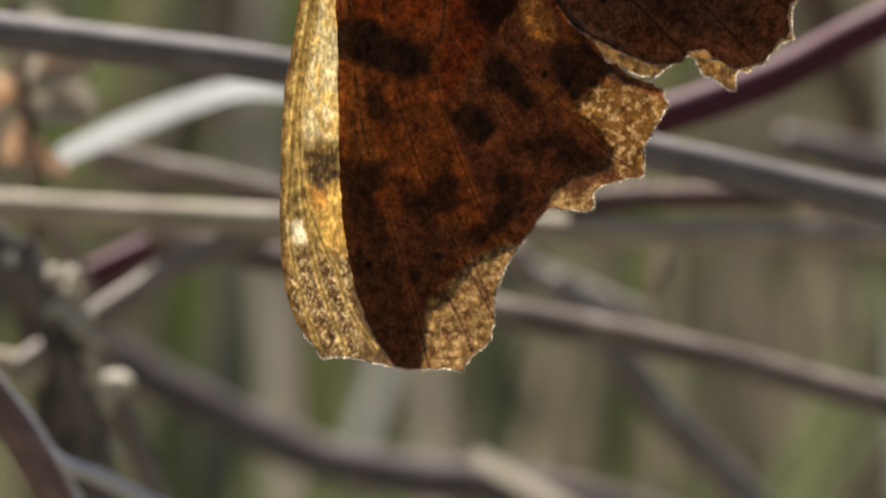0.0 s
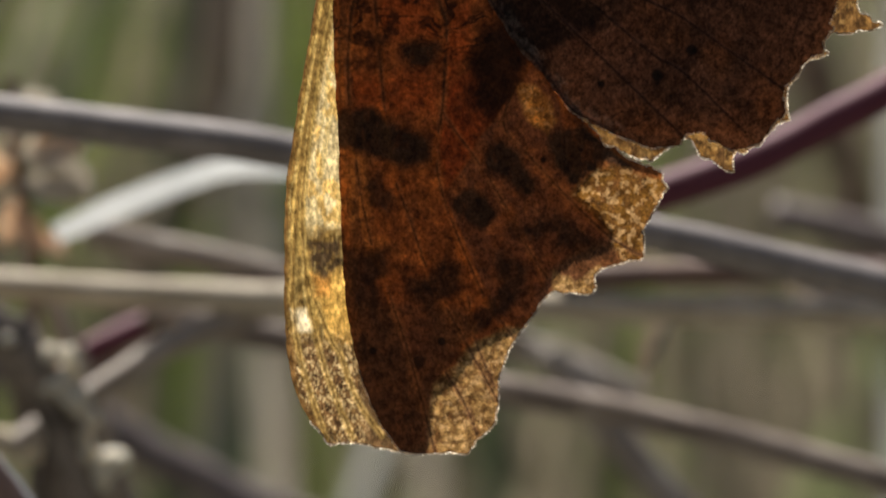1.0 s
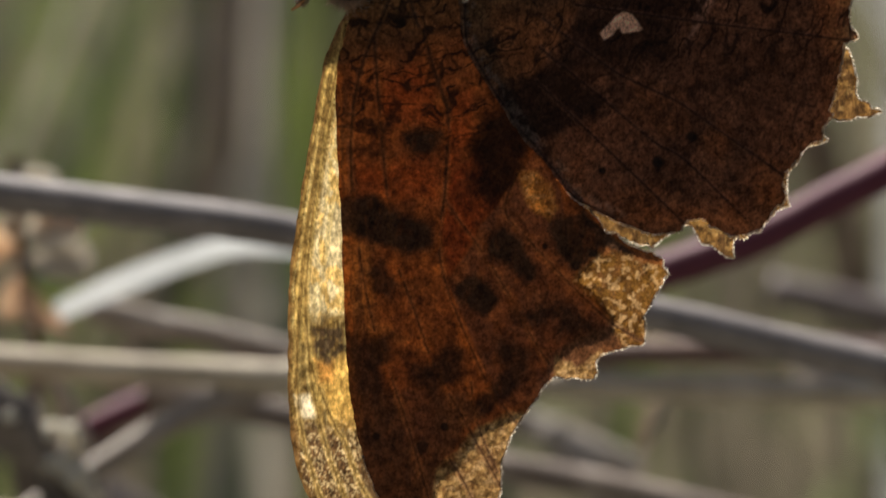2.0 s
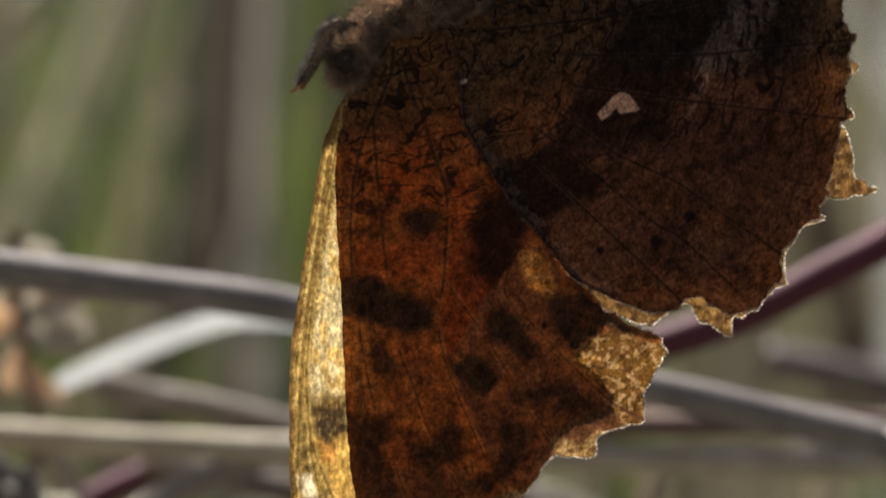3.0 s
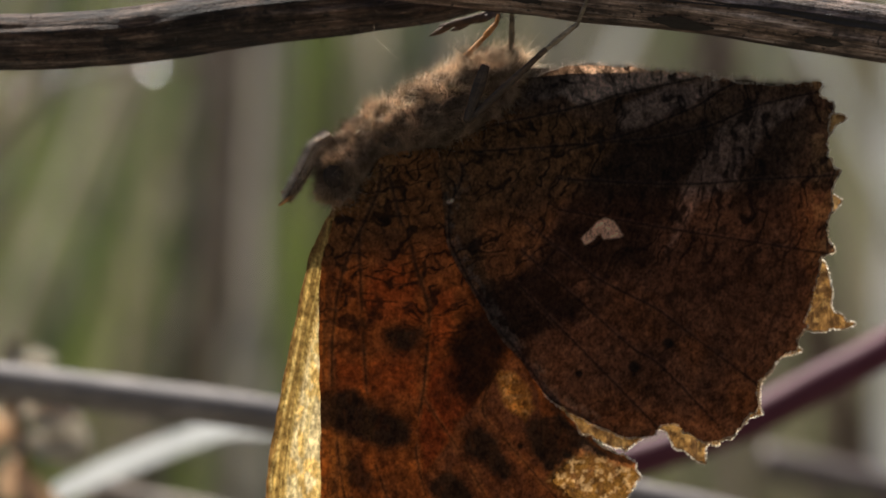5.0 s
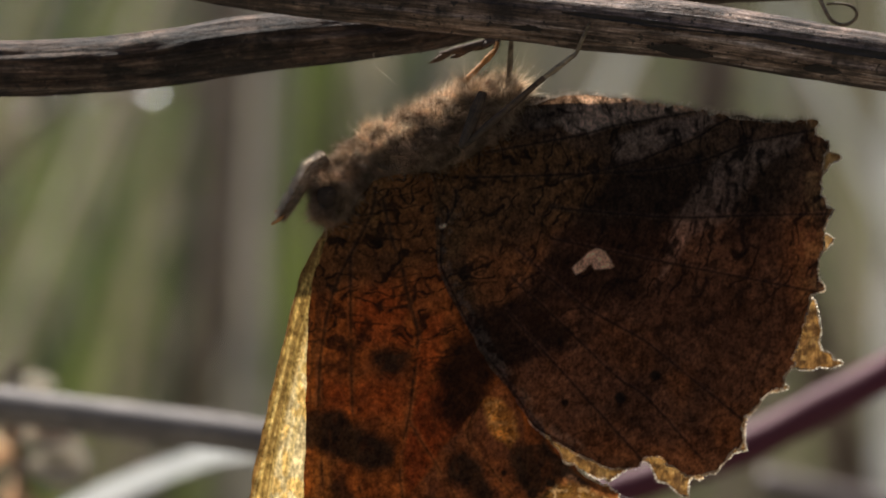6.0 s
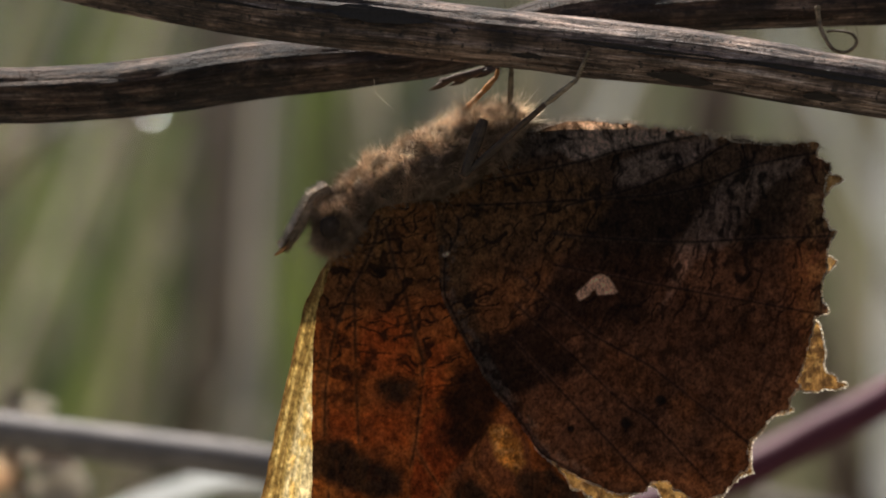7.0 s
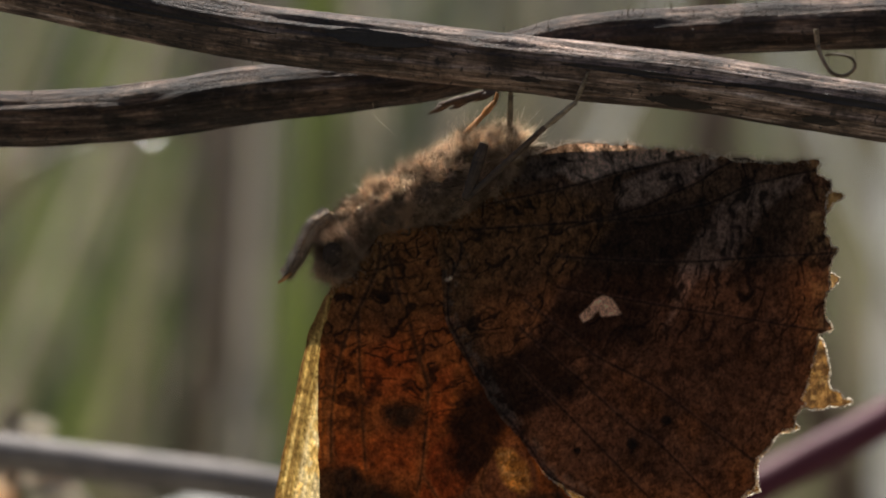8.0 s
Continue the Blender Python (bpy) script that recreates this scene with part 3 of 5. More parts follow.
branch = cane([(-50, 95, 497), (-26.8, 95, 479.7), (-24.3, 95, 478), (-22.9, 95, 476), (-22.0, 95, 474.2), (-20.9, 95, 471.6), (-19.9, 95, 469.2), (-19.4, 95, 466.6), (-18.9, 95, 463.6), (-16, 95, 450)],
              [1.0, 1.2, 1.4, 1.1, 0.9, 0.85, 0.8, 0.8, 0.8, 0.8], CANE_LICHEN, "gnarled grey-brown branch with pale lichen patches", "branch", wander=0.5)
cane([(-24.3, 105, 478), (-23.7, 105, 474.2), (-22.9, 105, 471.1), (-22.4, 105, 467.9), (-21.8, 105, 463.5), (-20, 105, 450)], 1.15, CANE_LICHEN, "dark rough branch fork", "branch", wander=0.5)
cane([(-23, 104, 481), (-21.1, 104, 476.2), (-20.15, 104, 473.6), (-19.05, 104, 470.5), (-17.95, 104, 467.3), (-16.5, 104, 463.5), (-12, 104, 452)], 0.72, CANE_PALE, "grey-brown smooth stalk behind a lichened branch")
old_twig = cane([(-25.2, 112, 491.9), (-25.2, 112, 489.0), (-24.6, 112, 485.4), (-24.1, 112, 482.2), (-24.0, 112, 478.4), (-24.4, 112, 475.1)], 0.38, CANE_BROWN, "upright brown twig with withered leaves", "twig")


def lump(rng, x, y, z, r):
    """An uneven crust or bud."""
    bm = bmesh.new()
    bmesh.ops.create_icosphere(bm, subdivisions=3, radius=r * MM)
    off = rng.uniform(0, 50)
    for v in bm.verts:
        q = v.co / (r * MM)
        v.co *= 0.7 + 0.6 * noise.noise(Vector((q.x * 1.7 + off, q.y * 1.7, q.z * 1.7)))
        v.co += Vector((x, y, z)) * MM
    return bm


rng = np.random.RandomState(11)
LICHEN_SPOTS = ((-20.9, 474.9, 1.1, 9), (-20.4, 473.5, 0.9, 6), (-18.9, 470.8, 1.1, 8), (-21.5, 476.9, 0.9, 5), (-19.9, 471.9, 0.8, 5), (-18.7, 467.4, 0.7, 3), (-24.4, 477.2, 0.8, 4))
for cx, cz, size, count in LICHEN_SPOTS:
    for k in range(count):
        part("lichen", lump(rng, cx + rng.normal(0.1, 0.35 * size), 94.2 + rng.normal(0, 0.3), cz + rng.normal(0.1, 0.45 * size), size * rng.uniform(0.4, 0.75)), LICHEN, branch, "pale crusty lichen patch")


def dry_leaf(x, y, z, long, wide, rx, ry, rz, mat, label, parent=None):
    """A curled leaf blade with a midrib and a short stalk, modelled along +x."""
    nu, nv = 14, 9
    v, f = [], []
    for i in range(nu):
        t = i / (nu - 1)
        half = wide * 0.5 * math.sin(math.pi * min(1, t * 0.97 + 0.02)) ** 0.8
        for j in range(nv):
            s = j / (nv - 1) * 2 - 1
            edge = half * (1 + 0.12 * math.sin(t * 23 + s * 2))
            v.append((long * t * MM, s * edge * MM, (0.25 * wide * s * s + 0.18 * long * math.sin(t * 2.4) - 0.06 * wide * (abs(s) < 0.1)) * MM))
    for i in range(nu - 1):
        for j in range(nv - 1):
            a = i * nv + j
            f.append((a, a + 1, a + nv + 1, a + nv))
    ob = part("leaf", (v, [], f), mat, parent)
    mod = ob.modifiers.new("thickness", "SOLIDIFY")
    mod.thickness = 0.08 * MM
    m = pose(x * MM, y * MM, z * MM, rx, ry, rz)
    ob.matrix_basis = m
    if parent is None:
        tagged(ob, label, "leaf", "withered leaves")
    else:
        ob["label"] = label
    return ob


for x, z, lg, wd, ry, rx in ((-23.9, 487.6, 4.2, 2.7, -10, 70), (-24.1, 487.0, 3.2, 3.0, 200, 60), (-23.9, 486.4, 4.0, 2.0, 15, 80), (-24.2, 485.4, 2.8, 2.3, 110, 65), (-24.0, 484.4, 1.8, 1.6, 60, 75), (-23.6, 483.0, 2.4, 1.4, 25, 60), (-24.3, 488.2, 2.2, 1.7, -70, 60), (-23.0, 487.8, 3.4, 2.6, -25, 75), (-22.6, 487.0, 3.0, 2.4, 30, 70), (-24.6, 488.6, 3.6, 2.8, -35, 55)):
    dry_leaf(1.03 * x, 112, 494.5 + 1.03 * (z - 494.5), lg, wd, rx, ry, 0, STRAW_LEAF if ry in (-10, 30, -35, 15) else DEAD_LEAF, "curled peach-brown withered leaf", old_twig)
dry_leaf(11.2, 120, 474.2, 5.0, 1.5, 60, -62, 0, PALE_LEAF, "narrow pale withered leaf")
dry_leaf(19.6, 120, 479.6, 5.2, 2.2, 70, 10, 0, PALE_LEAF, "broad pale withered leaf")
dry_leaf(9.0, 118, 481.3, 4.0, 1.2, 70, 12, 0, PALE_LEAF, "bleached withered leaf under a cane")
dry_leaf(15.5, 118, 478.4, 6.5, 1.0, 75, 4, 0, DEAD_LEAF, "brown narrow withered leaf")

# small glossy leaves added far behind, turned to mirror the sun as blurred discs
GLINT = leafy_material("glossy_leaf", (0.10, 0.14, 0.05), (0.22, 0.26, 0.12), 90, 0.2, 0.25)

half_way = (to_sun + Vector((0.03, -1, -0.02)).normalized()).normalized()
glint_twig = cane([(-60, 305, 440), (-48, 302, 490), (-36, 301, 508), (-28, 300, 512), (-20, 300, 512)], 0.5, CANE_BROWN, "thin twig with small glossy leaves", "twig")
for x, z, r in ((-24.6, 511.9, 0.28), (-32.4, 510.4, 0.1), (-35.4, 509.4, 0.12), (-29.4, 511.6, 0.09), (-37.5, 511.5, 0.12)):
    bm = bmesh.new()
    bmesh.ops.create_uvsphere(bm, u_segments=16, v_segments=9, radius=r * MM)
    for v in bm.verts:
        v.co = Vector((v.co.x * 1.3, v.co.y, v.co.z * 0.03))
    ob = part("leaf", bm, GLINT, glint_twig, "small glossy leaf catching the sun")
    ob.matrix_basis = Matrix.Translation(Vector((x, 298.6, z - 0.4)) * MM) @ half_way.to_track_quat("Z", "Y").to_matrix().to_4x4()

# ---- the two stems over the butterfly ----
def bristles(rng, centre, radius, count, length, parent, label):
    """Short hairs all round a stem."""
    line = spline(centre, 30)
    i = rng.randint(2, len(line) - 2, count)
    th = rng.uniform(0, 2 * math.pi, count)
    out = np.column_stack([rng.normal(0, 0.12, count), np.cos(th), np.sin(th)])
    roots = line[i] + out * radius * 0.97
    part("bristles", hairs(roots, out, rng.uniform(0.3, 1, count) * length, 0.018, (0.1, 0, 0), rng), BRISTLE, parent, label)["kind"] = "stuff"


STEM_FRONT = [(-45, -1.0, 517), (-24.8, -1.0, 513.4), (-18.8, -1.0, 512.3), (-8.7, -1.0, 510.3), (-1.5, -1.0, 509.4), (6.4, -1.0, 508.5), (11.5, -1.0, 507.9), (18.9, -1.0, 506.7), (24.4, -1.0, 505.7), (45, -1.0, 501)]
STEM_BACK = [(-44.97, 3.2, 507.49), (-24.99, 3.2, 506.8), (-19, 3.2, 506.6), (-14.09, 3.2, 506.8), (-8.49, 3.2, 507.6), (-1.5, 3.2, 508.3), (2.79, 3.2, 509.29), (5.8, 3.2, 509.99), (10.99, 3.2, 510.39), (19, 3.2, 510.69), (24.68, 3.2, 510.69), (44.97, 3.2, 509.99)]
front_stem = tagged(stalk("dry_stem", STEM_FRONT, 1.2, BARK_GREY, around=80, per=34, ridge=0.14, wander=0.08, seed=5),
                    "weathered grey ribbed dry stem with dark stains", "stem", "stems holding the butterfly")
back_stem = tagged(stalk("dry_stem", STEM_BACK, [1.2, 1.17, 1.17, 1.2, 1.22, 1.08, 1.02, 1.04, 1.06, 1.06, 1.05, 1.05], BARK_DARK, around=72, per=34, ridge=0.12, wander=0.12, seed=9),
                   "dark brown fibrous dry stem with short bristles", "stem", "stems holding the butterfly")


def scar(parent, centre, radius, x0, x1, low, high, seed):
    """A dark sunken patch on the near face of a stem, between two heights on its round."""
    line = spline(centre, 40)
    nx, nh = 30, 9
    v, f = [], []
    for i in range(nx):
        t = i / (nx - 1)
        x = x0 + (x1 - x0) * t
        cy, cz = np.interp(x, line[:, 0], line[:, 1]), np.interp(x, line[:, 0], line[:, 2])
        half = (high - low) / 2 * max(0.02, math.sin(math.pi * min(0.98, t + 0.02)) ** 0.6) * (0.75 + 0.5 * float(fbm(t * 5 + seed, seed, 3)))
        mid = (high + low) / 2 + 0.12 * (float(fbm(t * 3 + seed, 9.0, 2)) - 0.5)
        for k in range(nh):
            h = max(-0.97, min(0.97, mid + half * (k / (nh - 1) * 2 - 1)))
            rr = radius * (1.09 - 0.04 * (1 - abs(k / (nh - 1) * 2 - 1)))
            v.append((x * MM, (cy - math.sqrt(1 - h * h) * rr) * MM, (cz + h * rr) * MM))
    for i in range(nx - 1):
        for k in range(nh - 1):
            a = i * nh + k
            f.append((a, a + nh, a + nh + 1, a + 1))
    ob = part("scar", (v, [], f), SCAR, parent, "dark sunken scar in the bark")
    attr(ob, "along", [q[0] / MM for q in v])
    attr(ob, "round", [q[2] / MM for q in v])


SHRED = stalk_material("bark_shred", [(0.35, (0.03, 0.018, 0.012)), (0.65, (0.22, 0.13, 0.08))], 0.7)
SCAR = stalk_material("dark_scar", [(0.3, (0.010, 0.008, 0.007)), (0.7, (0.05, 0.036, 0.028))], 0.8)
scar(front_stem, STEM_FRONT, 1.2, -4.9, -0.4, 0.0, 0.55, 2.0)
scar(front_stem, STEM_FRONT, 1.2, 8.6, 11.4, -0.85, -0.5, 5.0)
scar(front_stem, STEM_FRONT, 1.2, 15.2, 16.8, -0.75, -0.45, 8.0)
scar(front_stem, STEM_FRONT, 1.2, 3.0, 4.2, -0.6, -0.4, 3.0)
scar(front_stem, STEM_FRONT, 1.2, 5.0, 13.0, 0.0, 0.2, 11.0)
scar(front_stem, STEM_FRONT, 1.2, 12.0, 23.5, 0.05, 0.28, 13.0)
scar(front_stem, STEM_FRONT, 1.2, -16.0, -7.0, -0.1, 0.08, 17.0)
rng = np.random.RandomState(21)
bristles(rng, STEM_BACK, 1.12, 750, 0.62, back_stem, "short brown bristles")
bristles(rng, STEM_FRONT, 1.18, 160, 0.16, front_stem, "sparse short bristles")
stalk("tendril", [(16.0, 1.8, 510.4), (16.1, 1.75, 509.6), (16.35, 1.5, 508.95), (16.7, 1.4, 508.5), (17.25, 1.4, 508.42), (17.65, 1.4, 508.78), (17.45, 1.4, 509.18), (16.85, 1.5, 509.32), (16.4, 1.7, 509.28)], [0.11, 0.1, 0.085, 0.08, 0.075, 0.075, 0.07, 0.06, 0.05], LEG_PALE, back_stem, "thin curled tendril", around=8)
shred = [tube([(x0, y0, z0), (x0 * 0.6 + x1 * 0.4, y0 - 0.1, z0 * 0.6 + z1 * 0.4 + bow), (x1, y1, z1)], [0.015, wide, wide * 0.4], around=9, per=10, flat=0.3, wander=1.4, seed=k)[0]
         for k, (x0, y0, z0, x1, y1, z1, bow, wide) in enumerate(((-0.62, 1.3, 506.76, 0.9, 1.7, 507.55, -0.02, 0.15), (-0.3, 1.4, 506.82, 0.35, 1.6, 507.3, 0.12, 0.12), (-0.1, 1.2, 507.18, 2.5, 2.1, 507.95, -0.1, 0.2), (0.3, 1.5, 506.98, 1.5, 1.9, 507.6, -0.08, 0.13), (1.2, 1.6, 507.3, 2.7, 2.2, 508.0, -0.05, 0.15)))]
joined, count = ([], [], []), 0
for vs, _, fs in shred:
    joined[0].extend(vs.tolist())
    joined[2].extend([tuple(i + count for i in f) for f in fs])
    count += len(vs)
part("peeling_bark", joined, SHRED, back_stem, "brown peeling shred of bark")
stalk("silk_thread", [(-2.95, 1.9, 507.25), (-2.9, 0.6, 506.7), (-2.4, 0.2, 506.2), (-1.9, 0, 505.75)], 0.005, FUR_GOLD, back_stem, "single pale silk thread", around=6)

# ---- the butterfly ----
PIVOT_X, PIVOT_Z = 2.69, 508.04
butterfly = tagged(empty("butterfly", PIVOT_X, 0, PIVOT_Z), "brown ragged-winged butterfly hanging with closed wings under a stem", "butterfly")

NEAR_FORE = [(-5.4, -6.3), (-6.4, -7.4), (-7.1, -8.25), (-7.6, -9.2), (-8.07, -10.9), (-8.24, -13.05), (-8.26, -18), (-8.34, -22.3), (-8.26, -24.6), (-7.97, -26.5), (-7.6, -28.1), (-7, -29.5), (-6.3, -30.5),
             (-5.4, -30.65), (-4.4, -30.6), (-3.56, -30.7), (-3.14, -30.1), (-2.4, -29.5), (-2.2, -28.5), (-2.06, -27.4), (-1.4, -26.1), (-0.5, -25), (0.2, -24.2), (1.92, -24.3), (2.06, -23.6), (2.6, -23.2),
             (4.1, -22.9), (4.2, -21.8), (4.8, -20.75), (5.18, -20.06), (4.97, -19.5), (4.3, -19.06), (2.9, -18.25), (2.1, -17.3), (1.36, -16.2), (0.3, -14.4), (-1, -11.5), (-2, -8), (-3, -6)]
FAR_FORE = [(-5.4, -6.3), (-6.7, -7.7), (-7.6, -8.5), (-8.55, -10.4), (-9.5, -14.3), (-10.2, -17.6), (-10.6, -19.9), (-10.8, -23), (-10.86, -24.5), (-10.8, -26.4), (-10.57, -27.8), (-10.2, -28.75), (-9.6, -29.6), (-9.3, -30.06),
            (-8.6, -30), (-7.7, -30.15), (-6.3, -30.5), (-5.5, -30.3), (-5.2, -29.4), (-5, -28.1), (-3.86, -27.2), (-3.1, -26.1), (-1.96, -25.7), (-0.6, -25), (0.2, -23.4), (0.9, -22.8), (2.0, -22.4), (2.8, -22.1),
            (2.7, -21.5), (2.0, -20.6), (1.4, -19.9), (2.0, -19.2), (2.7, -18.5), (2.0, -17.4), (1.1, -16.2), (0, -14.3), (-1.2, -12), (-2, -8), (-3, -6)]
NEAR_HIND = [(-2.4, -4.4), (0.1, -3.2), (1.2, -3.05), (2.5, -2.65), (4.4, -2.65), (6.8, -2.97), (8.5, -3.25), (9.7, -3.52), (11.6, -3.6), (13.23, -3.5), (13.05, -3.95), (13.68, -4.5), (13.6, -4.9), (13.5, -5.75), (13.4, -6.4), (13.67, -7.1), (14.08, -7.27), (13.75, -7.6),
             (13.6, -8.3), (13.5, -8.9), (13.42, -9.31), (13.32, -9.9), (13.61, -10.8), (13.06, -11.0), (12.84, -12.15), (12.53, -13.08), (12.3, -13.6), (12.45, -13.95), (12.0, -14.3), (11.9, -14.8), (11.45, -15.0), (10.97, -15.45),
             (10.62, -15.9), (10.33, -16.3), (10.2, -16.95), (10.25, -17.4), (9.8, -17.65), (9.5, -18.05), (9.1, -18.45), (8.2, -18.7), (7.4, -18.4), (6.8, -17.9), (6.2, -17.9), (5.9, -18.2),
             (5.2, -18.45), (4.2, -18.25), (3.0, -17.65), (1.35, -16.65), (0.3, -15.1), (-0.65, -13.95), (-1.65, -12.2), (-2.7, -10.2), (-2.9, -8.1), (-3.1, -6)]
FAR_HIND = [(-2.4, -4.4), (0.1, -3.2), (3.5, -2.75), (8.7, -3.3), (12.8, -3.7), (13.4, -4.6), (14.28, -5.03), (14.0, -5.3), (13.62, -5.6), (13.3, -6.2), (13.3, -7.6), (13.6, -8.2), (13.99, -8.5), (13.72, -8.95), (13.2, -9.3), (13.1, -10.9), (13.47, -12.1), (13.56, -13.25),
            (14.48, -13.83), (13.68, -14.03), (12.84, -14.0), (12.3, -14.0), (12.0, -14.45), (12.07, -14.92), (11.5, -15.1), (11.05, -15.4), (10.72, -15.9), (10.42, -16.4), (10.3, -17.0), (10.4, -17.5), (9.85, -17.75), (9.5, -18.15), (8.9, -18.65),
            (8.15, -18.8), (8.08, -19.58), (7.4, -19.25), (6.75, -18.8), (6.3, -18.2), (5.9, -18.05), (5.2, -18.6), (4.6, -18.9), (3.7, -18.7), (2.7, -18.1), (1.9, -17.3), (1.2, -16.15), (0, -14.2), (-1.6, -11.5), (-2.4, -7)]

FORE_VEINS = [[(-5.12, -7.14), (-4.82, -8.42), (-4.67, -9.02), (-4.35, -9.79), (-4.05, -11.06), (-3.82, -11.83), (-3.55, -12.94), (-3.65, -14.29), (-3.9, -16.5), (-4.24, -18.08), (-4.03, -19.96), (-2.94, -23.25), (-2.2, -24.8), (-1.4, -26.0)],
              [(-5.44, -6.71), (-5.55, -7.55), (-5.92, -8.47), (-6.46, -9.55), (-6.91, -10.47), (-7.19, -11.22), (-7.45, -12.3), (-7.6, -13.3), (-7.72, -14.84), (-7.6, -18), (-7.1, -21.8), (-5.9, -26), (-4.9, -30.6)],
              [(-6.46, -9.55), (-6.4, -13), (-6.3, -15.6), (-6.1, -18.7), (-5.43, -20.94), (-4.72, -23.37), (-3.45, -26.0), (-2.2, -28.6)], [(-3.9, -16.5), (-3.2, -17.6), (-2.69, -18.36), (-1.64, -20.19), (-0.51, -22.54), (0.1, -23.6)],
              [(-0.8, -15.6), (-1.38, -17.18), (-0.11, -18.81), (1.27, -20.44), (2.85, -22.09), (4.1, -22.9)], [(-3.2, -24.2), (-3.0, -26.0), (-2.3, -28.0)], [(-4.3, -27.3), (-3.6, -28.6), (-3.1, -30.0)]]
HIND_VEINS = [[(-0.75, -5.1), (3.18, -4.32), (4.63, -3.89), (6.75, -3.49), (8.2, -3.2)], [(2.5, -6.2), (5.34, -5.48), (6.71, -4.93), (8.08, -4.38), (8.94, -3.81), (9.7, -3.45)],
              [(-1.5, -6.2), (5.5, -5.82), (7.79, -5.47), (9.0, -5.1), (10.2, -4.58), (11.77, -4.19), (13.1, -3.95)], [(2, -7.4), (6.93, -7.74), (10.57, -7.6), (13.8, -7.5)], [(2, -8.7), (6.41, -9.57), (10.24, -10.25), (13.3, -10.8)],
              [(0.6, -9.2), (2.89, -11.11), (3.89, -11.82), (6.05, -12.98), (6.96, -13.68), (10.3, -16.3)], [(0.4, -10.4), (2.68, -12.46), (4.25, -13.94), (5.15, -14.73), (6.23, -15.44), (8.6, -18.0)],
              [(0.2, -11.8), (2.3, -14.05), (3.12, -14.92), (4.02, -15.88), (6, -18)],
              [(-2.06, -6.73), (-2.08, -7.41), (-2.53, -8.32), (-2.64, -9.08), (-2.59, -10.01), (-2.19, -10.87), (-1.55, -12.16), (-1.07, -12.93), (-0.51, -13.88), (0.0, -14.45), (0.41, -15.09), (0.98, -15.87), (1.46, -16.64), (3.2, -17.7)]]


FAR_VEINS = FORE_VEINS + [[(-7.6, -9), (-9.0, -14.3), (-9.75, -17.6), (-10.35, -22), (-10.35, -26), (-9.4, -29.8)], [(-8.2, -10.5), (-9.1, -15), (-9.6, -18), (-9.91, -20.45), (-9.86, -22.89), (-9.34, -24.66), (-8.89, -25.91), (-8.64, -26.3), (-8.04, -28.22), (-7.08, -29.8)],
                          [(-9.9, -22.9), (-9.83, -23.94), (-9.57, -25.7), (-9.14, -27.47), (-8.3, -29.8)], [(-8.4, -11), (-9.3, -15.5), (-10.05, -20), (-10.55, -24)]]


def lift(x, z):
    """The common bow and crumple of the closed wings, in millimetres from the middle plane."""
    return 0.55 * (fbm(x * 0.12 + 3, z * 0.12 + 8, 2) - 0.5) + 0.16 * (fbm(x * 0.55, z * 0.55, 3) - 0.5)


def tone(rgb, mask, to):
    """Blend the colours rgb towards a colour where mask is set."""
    return rgb * (1 - mask[:, None]) + np.array(to) * mask[:, None]


def striae(x, z, root, seed, dense=2.0, gap=0.36):
    """Fine wavy broken cross-lines round the wing root, with a few links along the veins."""
    r, a = np.hypot(x - root[0], z - root[1]), np.arctan2(z - root[1], x - root[0])
    wob = fbm(x * 1.1 + seed, z * 1.1, 3) - 0.5
    lines = np.zeros(len(x))
    for k, (du, dv) in enumerate(((1.0, 4.6), (1.37, 6.4))):
        u, v = r * dense * du + 2.0 * wob + 13 * k + seed, a * dv + 0.8 * (fbm(x * 1.6 + 5 * k, z * 1.6 + seed, 2) - 0.5) + 7 * k
        n = vnoise(u, v), vnoise(u + 0.05, v), vnoise(u, v + 0.05)
        lines = np.maximum(lines, (1 - step(0.035, 0.095, np.abs(n[0] - 0.5) / (0.3 + np.hypot(n[1] - n[0], n[2] - n[0]) / 0.05))) * (1.0, 0.8)[k])
    return lines * step(gap, gap + 0.14, fbm(x * 1.4 + seed, z * 1.4 + 2, 3))


def veined(rgb, veins, halo, core, amount):
    """Veins: a thin dark line with a faint paler border."""
    rgb = tone(rgb, 0.38 * amount * (1 - step(0.06, 0.2, veins)), halo)
    return tone(rgb, amount * (1 - step(0.025, 0.075, veins)), core)


